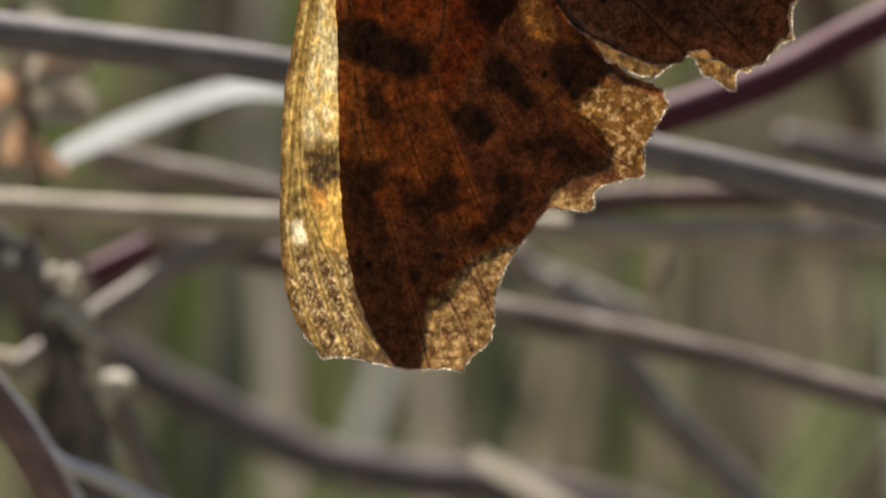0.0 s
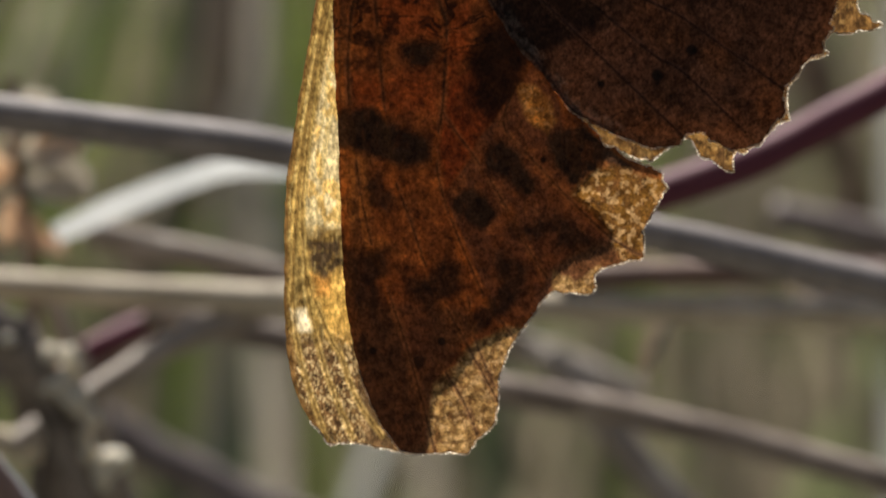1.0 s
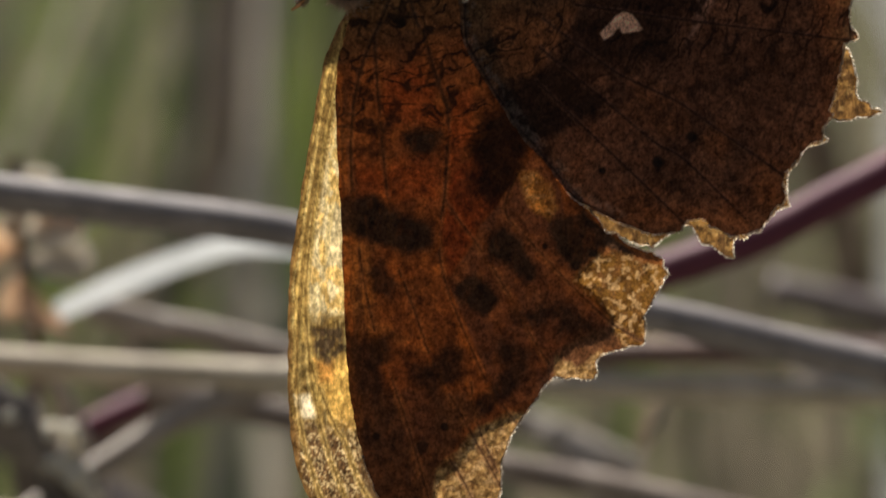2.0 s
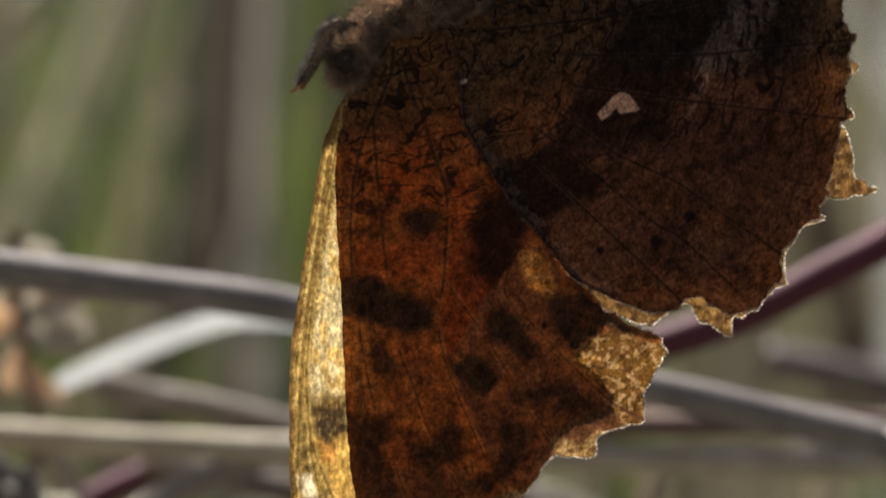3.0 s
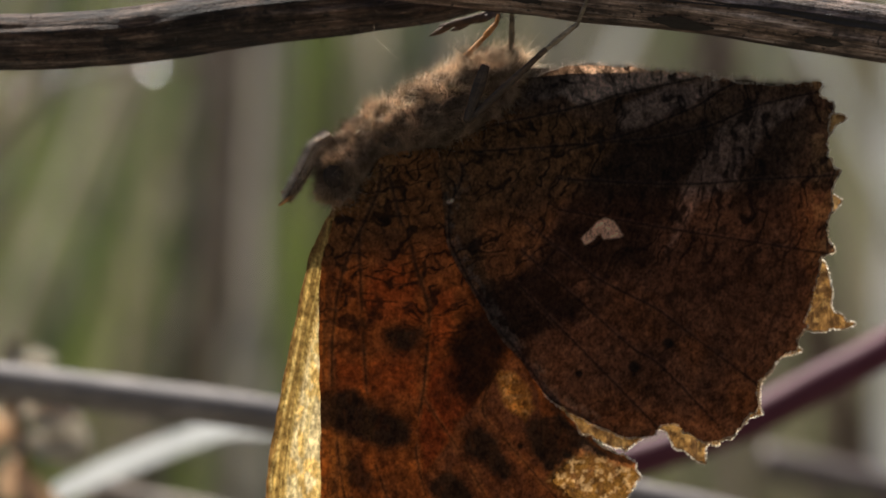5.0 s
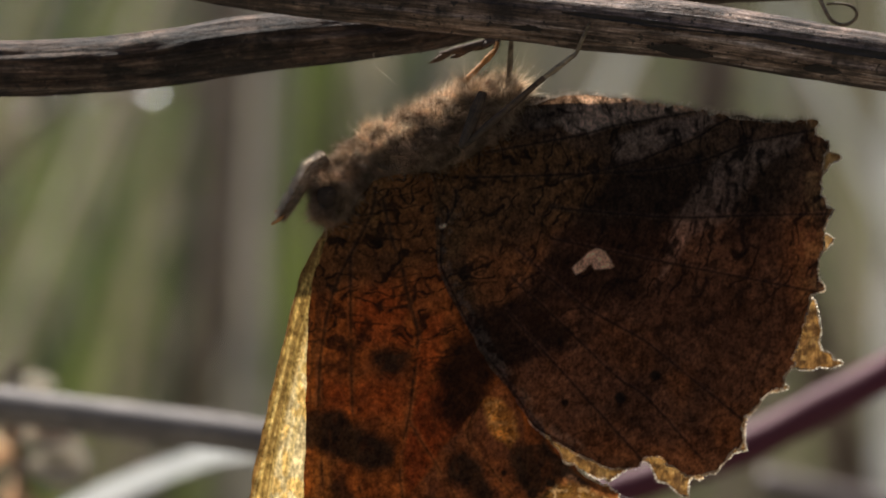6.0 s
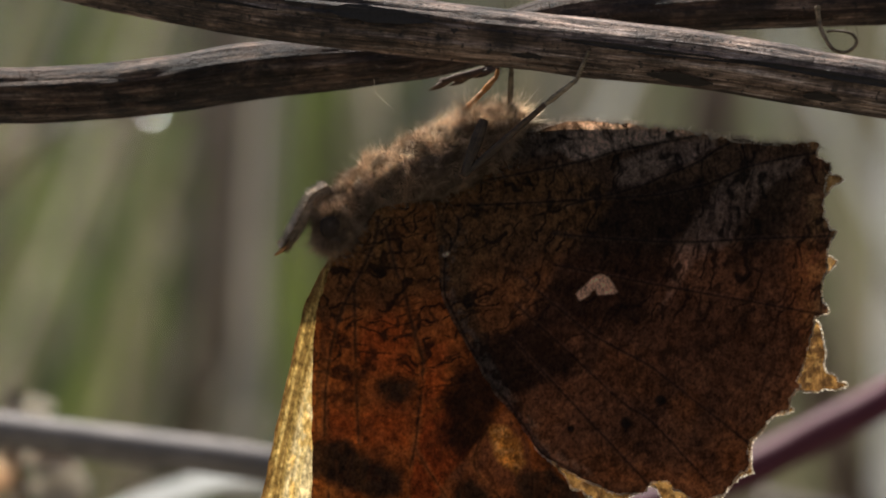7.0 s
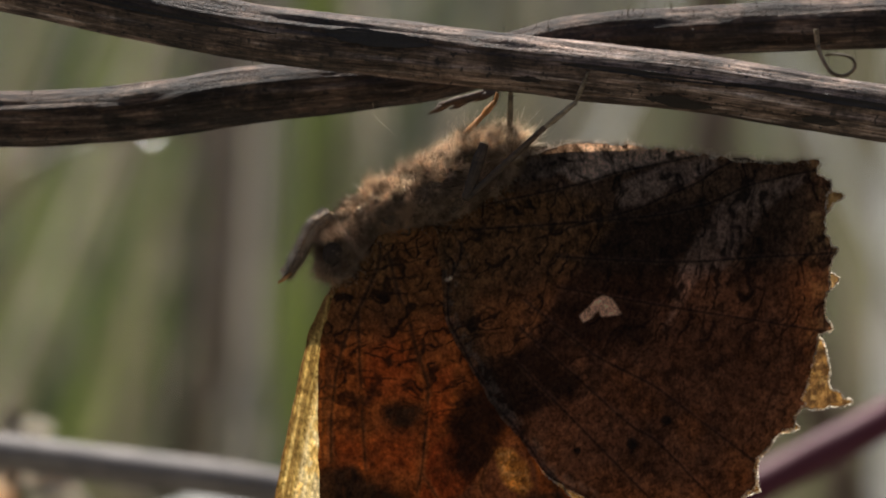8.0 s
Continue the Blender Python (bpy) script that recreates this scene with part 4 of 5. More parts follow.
def fore_under(x, z, veins):
    rgb = np.tile([0.29, 0.125, 0.042], (len(x), 1))
    r, a = np.hypot(x + 5, z - 2), np.arctan2(z - 2, x + 5)
    rgb = tone(rgb, 0.7 * step(0.38, 0.62, fbm(x * 0.8, z * 0.8)), (0.22, 0.092, 0.036))
    rgb = tone(rgb, 0.5 * step(0.45, 0.7, fbm(a * 60, r * 0.3, 3)), (0.15, 0.064, 0.026))
    rosy = region(x, z, [(-3.92, -19.97), (-2.8, -18.36), (-2.45, -17.75), (-1.56, -16.65), (0.12, -14.6), (1, -16.5), (1.2, -19), (1.6, -20.5), (3, -22.4), (2, -23.4), (-0.5, -25), (-2, -25.5), (-3.2, -22)], 0.07, 0.06)
    rgb = tone(rgb, 0.85 * rosy, (0.13, 0.072, 0.05))
    rgb = tone(rgb, 0.5 * rosy * step(0.5, 0.7, fbm(x * 1.1 + 4, z * 1.1, 3)), (0.26, 0.12, 0.05))
    # Wing base painted lighter to make up for the stem's shadow on it.
    rgb = tone(rgb, 0.9 * step(-11.6, -9.6, z + 1.6 * (fbm(x * 0.7, z * 0.7) - 0.5)), (0.28, 0.135, 0.052))
    rgb = tone(rgb, 0.6 * step(-9.5, -7.5, z) * step(-4.6, -5.4, x), (0.32, 0.20, 0.09))
    # Orange patches: the glow of light through the wing, put into the colour.
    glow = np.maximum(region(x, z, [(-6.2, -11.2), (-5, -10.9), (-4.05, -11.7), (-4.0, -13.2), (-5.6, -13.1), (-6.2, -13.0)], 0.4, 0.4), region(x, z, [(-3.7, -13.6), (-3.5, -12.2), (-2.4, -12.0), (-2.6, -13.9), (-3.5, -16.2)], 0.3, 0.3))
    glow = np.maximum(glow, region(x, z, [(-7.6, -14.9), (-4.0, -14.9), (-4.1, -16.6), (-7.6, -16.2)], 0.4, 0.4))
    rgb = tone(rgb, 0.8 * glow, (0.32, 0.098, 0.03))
    rgb = tone(rgb, 0.7 * region(x, z, [(-7.9, -17.8), (-6.9, -18.2), (-7.0, -21.4), (-5.6, -22.3), (-7.9, -22.2)], 0.3, 0.3), (0.36, 0.19, 0.068))
    rgb = tone(rgb, 0.7 * region(x, z, [(-3.9, -19.8), (-2.8, -18.3), (-1.6, -16.6), (-2.3, -14.5), (-3.5, -15.5), (-4.1, -17.8)], 0.15, 0.1) * (1 - rosy), (0.20, 0.05, 0.018))
    rgb = tone(rgb, 0.35 * step(0.45, 0.62, fbm(x * 2.4, z * 2.4, 4)), (0.11, 0.048, 0.022))
    dark = np.zeros(len(x))
    for shape, soft, depth in (([(-5.49, -13.73), (-4.97, -13.49), (-3.88, -13.69), (-3.81, -14.03), (-4.34, -14.86), (-5.18, -14.67), (-5.42, -14.24)], 0.3, 1.0),
                               ([(-6.9, -13.01), (-5.88, -12.87), (-5.9, -13.29), (-6.58, -13.61), (-6.92, -13.43)], 0.25, 0.75),
                               ([(-8.5, -16.2), (-6.84, -16.2), (-5.67, -16.9), (-4.3, -17.4), (-4.45, -18.5), (-5.48, -18.85), (-6.89, -18.25), (-8.5, -17.7)], 0.25, 1.0),
                               ([(-2.27, -18.28), (-1.61, -17.59), (-0.72, -18.47), (-0.54, -19.1), (-0.05, -19.75), (-0.69, -20.03), (-1.4, -19.68), (-2.1, -19.02)], 0.22, 0.95),
                               ([(-3.67, -20.19), (-2.76, -19.61), (-2.26, -20.16), (-1.88, -20.8), (-2.22, -21.41), (-2.95, -21.38), (-3.44, -20.72)], 0.2, 0.95),
                               ([(0.37, -17.58), (1.85, -17.24), (2.94, -18.34), (4.04, -19.23), (3.61, -19.42), (2.39, -18.83), (1.95, -19.33), (1.3, -19.72), (0.71, -19.16), (0.33, -18.31)], 0.2, 0.95),
                               ([(-8.4, -22.0), (-7.53, -22.18), (-6.4, -22.13), (-6.31, -22.7), (-6.91, -23.34), (-6.63, -24.49), (-7.67, -24.89), (-8.4, -24.6)], 0.3, 0.9),
                               ([(-5.89, -23.17), (-4.88, -23.33), (-4.27, -22.46), (-3.39, -22.85), (-3.44, -23.86), (-4.84, -24.8), (-5.71, -24.08)], 0.3, 0.85),
                               ([(-1.9, -22.36), (-0.58, -22.99), (-0.61, -23.67), (-1.34, -24.65), (-2.28, -25.5), (-2.85, -25.47), (-2.81, -24.8), (-1.97, -23.82)], 0.25, 0.85),
                               ([(-5.02, -9.34), (-4.43, -9.36), (-4.36, -10.04), (-4.79, -10.37), (-5.07, -10.95), (-5.66, -11.02), (-5.51, -10.34)], 0.15, 0.5)):
        dark = np.maximum(dark, depth * region(x, z, shape, soft, 0.28))
    for q in ((-6.63, -19.75, 0.42, 0.95, 0), (1.2, -22.1, 1.5, 0.5, -25), (-2.72, -25.14, 0.4, 0.4, 0), (-0.6, -21.6, 0.8, 0.4, -30)):
        dark = np.maximum(dark, 0.85 * blot(x, z, *q))
    rgb = tone(rgb, 0.95 * dark, (0.023, 0.02, 0.018))
    # Brown outer band; its edge against the tip paints the far wing's shadow.
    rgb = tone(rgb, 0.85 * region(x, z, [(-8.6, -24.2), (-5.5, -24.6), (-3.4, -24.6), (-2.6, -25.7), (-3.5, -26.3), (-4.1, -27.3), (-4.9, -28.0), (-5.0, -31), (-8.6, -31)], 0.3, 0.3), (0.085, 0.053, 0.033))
    rgb = tone(rgb, 0.5 * region(x, z, [(-6.4, -24.4), (-4.9, -24.8), (-4.6, -26.4), (-6.0, -26.6)], 0.4, 0.4), (0.19, 0.09, 0.05))
    # Tip and flap painted lighter, as if one layer let the sun through.
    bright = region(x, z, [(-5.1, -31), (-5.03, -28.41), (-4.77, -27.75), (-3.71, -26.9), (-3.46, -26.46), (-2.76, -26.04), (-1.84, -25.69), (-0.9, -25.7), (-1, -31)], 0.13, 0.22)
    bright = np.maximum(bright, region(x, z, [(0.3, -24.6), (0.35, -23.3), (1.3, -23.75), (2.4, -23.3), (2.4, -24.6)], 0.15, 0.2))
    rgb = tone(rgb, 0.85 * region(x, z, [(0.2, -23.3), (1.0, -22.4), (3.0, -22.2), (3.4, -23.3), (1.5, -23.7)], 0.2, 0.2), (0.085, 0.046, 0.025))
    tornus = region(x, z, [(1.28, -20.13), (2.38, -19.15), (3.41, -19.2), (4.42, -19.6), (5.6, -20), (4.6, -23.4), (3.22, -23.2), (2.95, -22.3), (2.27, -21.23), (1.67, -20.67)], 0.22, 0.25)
    # Gold patch painted in for sunlight that passes a single wing layer.
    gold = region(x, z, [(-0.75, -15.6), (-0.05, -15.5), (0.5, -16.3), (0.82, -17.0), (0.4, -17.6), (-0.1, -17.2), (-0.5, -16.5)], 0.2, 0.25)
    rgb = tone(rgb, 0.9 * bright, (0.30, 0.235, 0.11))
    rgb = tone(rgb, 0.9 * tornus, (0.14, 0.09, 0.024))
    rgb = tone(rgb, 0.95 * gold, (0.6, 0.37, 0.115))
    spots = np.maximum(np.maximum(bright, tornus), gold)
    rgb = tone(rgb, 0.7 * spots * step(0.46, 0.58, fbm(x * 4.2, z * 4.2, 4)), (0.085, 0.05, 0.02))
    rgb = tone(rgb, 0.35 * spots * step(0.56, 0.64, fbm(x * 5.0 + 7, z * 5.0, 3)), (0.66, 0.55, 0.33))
    rgb = tone(rgb, 0.55 * bright * striae(x, z, (-4.9, -10.0), 33, 2.6, 0.3), (0.06, 0.035, 0.018))
    for q in ((-8.3, -26.35, 0.26, 0.26), (-7.27, -26.26, 0.17, 0.17), (-5.4, -26.78, 0.27, 0.27), (-4.4, -26.01, 0.17, 0.17), (2.17, -19.08, 0.2, 0.2), (1.44, -19.54, 0.22, 0.22), (-0.53, -19.96, 0.17, 0.17), (0.2, -18.7, 0.12, 0.12)):
        rgb = tone(rgb, 0.95 * blot(x, z, *q, 0, 0.3, 0.06), (0.018, 0.014, 0.012))
    lines = striae(x, z, (-4.9, -4.0), 3)
    rgb = tone(rgb, lines * (0.2 + 0.75 * step(-16.5, -12.0, z)), (0.022, 0.012, 0.008))
    rgb = tone(rgb, 0.3 * step(0.55, 0.75, fbm(x * 5, z * 2.2, 3)), (0.12, 0.055, 0.026))
    rgb = tone(rgb, 0.7 * np.exp(-((x + 8.15) / 0.35) ** 2) * step(0.4, 0.6, fbm(x * 3, z * 1.2)), (0.07, 0.045, 0.027))
    rgb = tone(rgb, 0.55 * step(-7.3, -7.6, x) * step(-10, -12, z) * step(0.47, 0.6, fbm(x * 7, z * 0.8, 3)), (0.05, 0.03, 0.022))
    rgb = veined(rgb, veins + 9 * dark, (0.27, 0.16, 0.10), (0.045, 0.026, 0.018), 0.7)
    rgb = tone(rgb, 0.45 * step(-18, -14, z) * (1 - step(0.05, 0.15, veins)), (0.03, 0.018, 0.012))
    # Nearly black wedge beside the hindwing: shade painted into the wing colour.
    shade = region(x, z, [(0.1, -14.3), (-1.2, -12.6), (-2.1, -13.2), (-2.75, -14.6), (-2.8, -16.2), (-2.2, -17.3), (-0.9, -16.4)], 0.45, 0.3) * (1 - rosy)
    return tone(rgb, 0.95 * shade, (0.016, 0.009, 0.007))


def fore_upper(x, z, veins):
    rim = np.interp(-z, [6, 8.5, 10.4, 14.3, 17.6, 19.9, 24.5, 27.8, 30], [-5.4, -7.6, -8.55, -9.5, -10.2, -10.6, -10.86, -10.57, -9.3])
    d = x - rim
    rgb = np.tile([0.36, 0.255, 0.09], (len(x), 1))
    rgb = tone(rgb, 0.6 * step(0.44, 0.62, fbm(x * 2.2, z * 1.4, 4)), (0.30, 0.19, 0.06))
    streak = fbm(d * 9.0, z * 0.35 + 3, 3)
    pale = step(0.75, 1.0, d) * step(-11.0, -13, z) * step(-21.6, -20.8, z + 0.8 * (fbm(x * 3, z * 3) - 0.5))
    rgb = tone(rgb, 0.8 * pale, (0.76, 0.68, 0.46))
    rgb = tone(rgb, 0.8 * pale * step(0.5, 0.62, fbm(x * 3.4 + 2, z * 1.6, 4)), (0.66, 0.44, 0.14))
    rgb = tone(rgb, 0.8 * step(0.44, 0.57, streak) * (1 - 0.5 * pale), (0.15, 0.092, 0.03))
    rgb = tone(rgb, 0.45 * step(0.6, 0.7, streak), (0.75, 0.62, 0.30))
    rgb = tone(rgb, 0.85 * region(x, z, [(-9.78, -22.9), (-8.1, -22.7), (-7.8, -26.1), (-8.88, -25.74), (-9.42, -24.4)], 0.2, 0.3), (0.62, 0.40, 0.12))
    rgb = tone(rgb, 0.55 * region(x, z, [(-9.7, -22.9), (-8.9, -22.9), (-9.0, -24.0), (-9.5, -24.1)], 0.2, 0.3), (0.50, 0.20, 0.05))
    rgb = tone(rgb, 0.95 * region(x, z, [(-10.56, -24.4), (-9.94, -24.36), (-9.72, -25.26), (-10.51, -25.3)], 0.15, 0.15), (0.95, 0.9, 0.74))
    fleck = step(0.36, 0.5, fbm(x * 5.5, z * 4, 4))
    for shape, depth in (([(-9.75, -21.3), (-8.5, -21.7), (-8.4, -22.8), (-9.3, -23.1), (-9.9, -22.5)], 0.92), ([(-10.55, -25.3), (-9.73, -25.3), (-9.16, -26.0), (-8.5, -26.2), (-9.1, -27.8), (-10.3, -27.9), (-10.65, -26.5)], 0.92),
                         ([(-10.6, -22.0), (-10.1, -22.1), (-10.0, -24.2), (-10.5, -24.3)], 0.6), ([(-8.9, -27.0), (-8.2, -27.2), (-8.2, -28.2), (-8.9, -28.2)], 0.6), ([(-10.2, -28.0), (-8.6, -28.3), (-8.0, -29.2), (-9.4, -29.5)], 0.6)):
        rgb = tone(rgb, depth * region(x, z, shape, 0.22, 0.35) * (0.6 + 0.4 * fleck), (0.045, 0.03, 0.022))
    low = step(-24.8, -26.8, z)
    rgb = tone(rgb, 0.8 * low, (0.20, 0.118, 0.06))
    rgb = tone(rgb, 0.85 * low * step(0.44, 0.56, fbm(x * 12.0 + z * 2.5, z * 6.0, 3)), (0.06, 0.034, 0.02))
    rgb = tone(rgb, 0.6 * low * step(0.55, 0.64, fbm(x * 15.0 + 3 + z * 3.0, z * 9.0, 2)), (0.74, 0.60, 0.37))
    rgb = tone(rgb, 0.7 * (1 - step(0.25, 0.5, d)) * step(0.4, 0.52, fbm(d * 3.5, z * 2.2, 3)), (0.17, 0.10, 0.035))
    rgb = tone(rgb, 0.85 * (1 - step(0.06, 0.15, d)), (0.15, 0.085, 0.035))
    # Covered part painted darker, so that the doubled forewings look shaded.
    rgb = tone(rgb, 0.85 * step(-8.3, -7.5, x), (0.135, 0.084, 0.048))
    # Raised again near the root, against the same stem shadow.
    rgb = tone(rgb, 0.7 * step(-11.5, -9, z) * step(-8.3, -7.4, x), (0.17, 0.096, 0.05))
    rgb = tone(rgb, 0.4 * (1 - step(0.07, 0.2, veins)), (0.70, 0.52, 0.20))
    return tone(rgb, 0.75 * (1 - step(0.025, 0.075, veins)), (0.13, 0.075, 0.025))


COMMA = [(2.92, -9.95), (3.15, -9.69), (3.63, -9.33), (4.02, -9.13), (4.31, -9.23), (4.54, -9.52), (4.72, -9.86), (4.24, -9.98), (3.92, -10.02), (3.81, -9.8), (3.62, -9.84), (3.52, -10.03), (3.08, -10.2)]


def hind_under(x, z, veins):
    rgb = np.tile([0.185, 0.112, 0.075], (len(x), 1))
    rgb = tone(rgb, 0.7 * step(0.35, 0.65, fbm(x * 0.7 + 9, z * 0.7)), (0.085, 0.048, 0.031))
    # Basal brown, lightened in the colour to offset the shadow of the stem.
    rgb = tone(rgb, 0.75 * region(x, z, [(-3.2, -6), (-1, -4.2), (3, -4.8), (4.6, -5.8), (3, -8), (1.2, -10.4), (-0.2, -12), (-1.8, -12.2), (-3.1, -10)], 0.4, 0.4), (0.23, 0.122, 0.052))
    rgb = tone(rgb, 0.9 * region(x, z, [(8.05, -6.58), (8.63, -5.8), (9.13, -5.1), (10.33, -4.59), (12.89, -4.03), (12.56, -4.49), (11.51, -5.18), (10.77, -5.79), (10.27, -6.57), (9.3, -7.9), (7.9, -8.6), (6.6, -10.6), (7.2, -8.0)], 0.14, 0.15), (0.35, 0.26, 0.225))
    rgb = tone(rgb, 0.85 * region(x, z, [(0.85, -2.6), (2.97, -2.4), (6.76, -2.7), (8.6, -3.1), (6.75, -3.47), (4.63, -3.87), (3.6, -4.16), (2.93, -4.22), (2.09, -3.9), (0.83, -3.95)], 0.14, 0.15), (0.62, 0.50, 0.45))
    rgb = tone(rgb, 0.8 * region(x, z, [(4.87, -4.28), (6.75, -3.55), (8.9, -3.2), (8.94, -3.81), (7.57, -4.45), (5.51, -5.4), (4.83, -5.46), (4.6, -4.87)], 0.14, 0.15), (0.37, 0.28, 0.25))
    rgb = tone(rgb, 0.7 * region(x, z, [(12.75, -4.3), (12.4, -5.2), (11.7, -6.4), (11.3, -8.2), (9.6, -8.6), (10.3, -6.6), (10.8, -5.8), (11.5, -5.2)], 0.3, 0.3), (0.04, 0.024, 0.018))
    band = region(x, z, [(-0.9, -13.3), (-1.4, -12.3), (0.1, -11.8), (1.6, -10), (3, -7.6), (4.7, -5.5), (8.6, -4.9), (9.1, -5.4), (7.2, -7.8), (6.3, -9.4), (6.2, -11.1), (4.2, -11.2), (2.6, -11.5), (3.15, -12.8), (2.5, -13.9), (1.7, -13.6), (0.1, -14.4)], 0.4, 0.4)
    rgb = tone(rgb, 0.85 * band, (0.032, 0.018, 0.013))
    rgb = tone(rgb, 0.75 * region(x, z, [(-1.5, -12.0), (-0.84, -11.5), (0.85, -11.55), (2.03, -11.84), (2.68, -12.46), (3.1, -12.81), (2.47, -13.89), (1.8, -13.61), (1.29, -13.68), (0.69, -14.0), (0.01, -14.4), (-0.91, -13.6)], 0.14, 0.25), (0.03, 0.018, 0.013))
    rgb = tone(rgb, 0.6 * region(x, z, [(0.3, -14.4), (1.7, -13.6), (2.9, -13.4), (4.5, -13.0), (5.4, -14.4), (4.2, -16), (3.4, -17.2), (1.5, -16)], 0.35, 0.35), (0.18, 0.10, 0.063))
    for q in ((8.6, -11.8, 1.5, 1.2, 0), (10.6, -8.5, 0.9, 1.6, 10), (9.0, -15.2, 1.3, 1.2, 0), (12.0, -5.3, 0.8, 1.0, 0), (6.6, -13.9, 1.0, 0.8, 0), (0.9, -8.4, 0.9, 0.5, 30), (11.3, -11.6, 1.2, 1.0, 0)):
        rgb = tone(rgb, 0.55 * blot(x, z, *q, 0.8, 0.6), (0.075, 0.043, 0.028))
    for q in ((7.6, -14.9, 0.6, 0.8, 0), (5.2, -13.2, 1.2, 0.7, -30), (9.6, -16.5, 0.7, 0.9, 0), (12.3, -9, 0.5, 1.6, 0), (4.4, -17.0, 1.2, 0.8, 0)):
        rgb = tone(rgb, 0.5 * blot(x, z, *q, 0.8, 0.5), (0.27, 0.14, 0.065))
    rgb = tone(rgb, 0.6 * step(12.2, 12.9, x) * step(0.4, 0.55, fbm(x * 2, z * 2, 3)), (0.24, 0.165, 0.095))
    # Corner by the body painted dark to quench sun leaking between the wings.
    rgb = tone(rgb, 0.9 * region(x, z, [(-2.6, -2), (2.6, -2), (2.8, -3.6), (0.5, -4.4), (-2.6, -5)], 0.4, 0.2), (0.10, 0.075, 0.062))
    rgb = tone(rgb, 0.65 * region(x, z, [(8.05, -6.58), (8.63, -5.8), (9.13, -5.1), (10.33, -4.59), (12.89, -4.03), (12.56, -4.49), (11.51, -5.18), (10.77, -5.79), (10.27, -6.57), (9.3, -7.9), (7.9, -8.6), (7.4, -8.0)], 0.16, 0.12), (0.25, 0.18, 0.155))
    lines = striae(x, z, (-3.5, -5.0), 21, 1.9)
    rgb = tone(rgb, lines * (0.5 + 0.4 * step(-13, -10, z)), (0.014, 0.008, 0.007))
    rgb = tone(rgb, 0.35 * step(0.55, 0.68, fbm(x * 4.5, z * 1.6, 3)), (0.03, 0.02, 0.015))
    for q in ((5.09, -15.42, 0.24, 0.24), (6.55, -14.45, 0.24, 0.24), (2.76, -15.67, 0.15, 0.15)):
        rgb = tone(rgb, 0.95 * blot(x, z, *q, 0, 0.3, 0.05), (0.014, 0.012, 0.012))
    rgb = veined(rgb, veins, (0.16, 0.105, 0.08), (0.02, 0.014, 0.014), 0.75)
    edge = step(-6.5, -8.5, z) * step(0.3, 0.1, np.abs(seg_distance(x, z, spline(HIND_VEINS[-1], 6))[0] - 0.25))
    rgb = tone(rgb, 0.4 * edge * step(0.45, 0.6, fbm(x * 4, z * 4, 3)), (0.24, 0.20, 0.18))
    mark = region(x, z, COMMA, 0.05, 0.08)
    rgb = tone(rgb, mark, (0.78, 0.70, 0.62))
    return tone(rgb, blot(x, z, -2.55, -8.27, 0.17, 0.09, 30, 0.3, 0.03), (0.6, 0.52, 0.42))


def hind_upper(x, z, veins):
    rgb = np.tile([0.24, 0.138, 0.052], (len(x), 1))
    rgb = tone(rgb, 0.75 * step(0.42, 0.6, fbm(x * 1.6, z * 1.6)), (0.15, 0.085, 0.036))
    inner = region(x, z, [(-4, -1), (13.0, -1.5), (12.6, -5), (12.3, -12.6), (9.6, -17), (6, -17.2), (3, -17.3), (0.7, -15.5), (-1.4, -12.4), (-4, -9)], 0.5, 0.3)
    # Inside painted dark, so that little sun shows through both hindwings.
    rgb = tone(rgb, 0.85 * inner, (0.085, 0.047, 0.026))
    # Root side lightened to offset the stem's shadow.
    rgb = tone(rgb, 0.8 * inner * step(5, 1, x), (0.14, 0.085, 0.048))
    for q in ((2, -10, 1.5, 1.2), (6, -12, 1.3, 1.2), (7, -7, 1.5, 1.2)):
        rgb = tone(rgb, 0.6 * blot(x, z, *q), (0.10, 0.05, 0.03))
    rgb = tone(rgb, 0.85 * step(0.44, 0.56, fbm(x * 3, z * 3, 4)), (0.075, 0.042, 0.022))
    rgb = tone(rgb, 0.4 * step(0.57, 0.66, fbm(x * 5 + 4, z * 5, 3)) * (1 - inner), (0.45, 0.30, 0.13))
    rgb = tone(rgb, 0.8 * step(12.4, 13, x) * step(-11.8, -10.5, z) * step(0.4, 0.52, fbm(x * 3, z * 3, 3)), (0.30, 0.20, 0.105))
    # Top edge painted almost black to hold back the sun's orange glow.
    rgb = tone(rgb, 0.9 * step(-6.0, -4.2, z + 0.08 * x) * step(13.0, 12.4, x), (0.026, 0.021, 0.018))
    return tone(rgb, 0.6 * (1 - step(0.02, 0.07, veins)), (0.12, 0.07, 0.035))


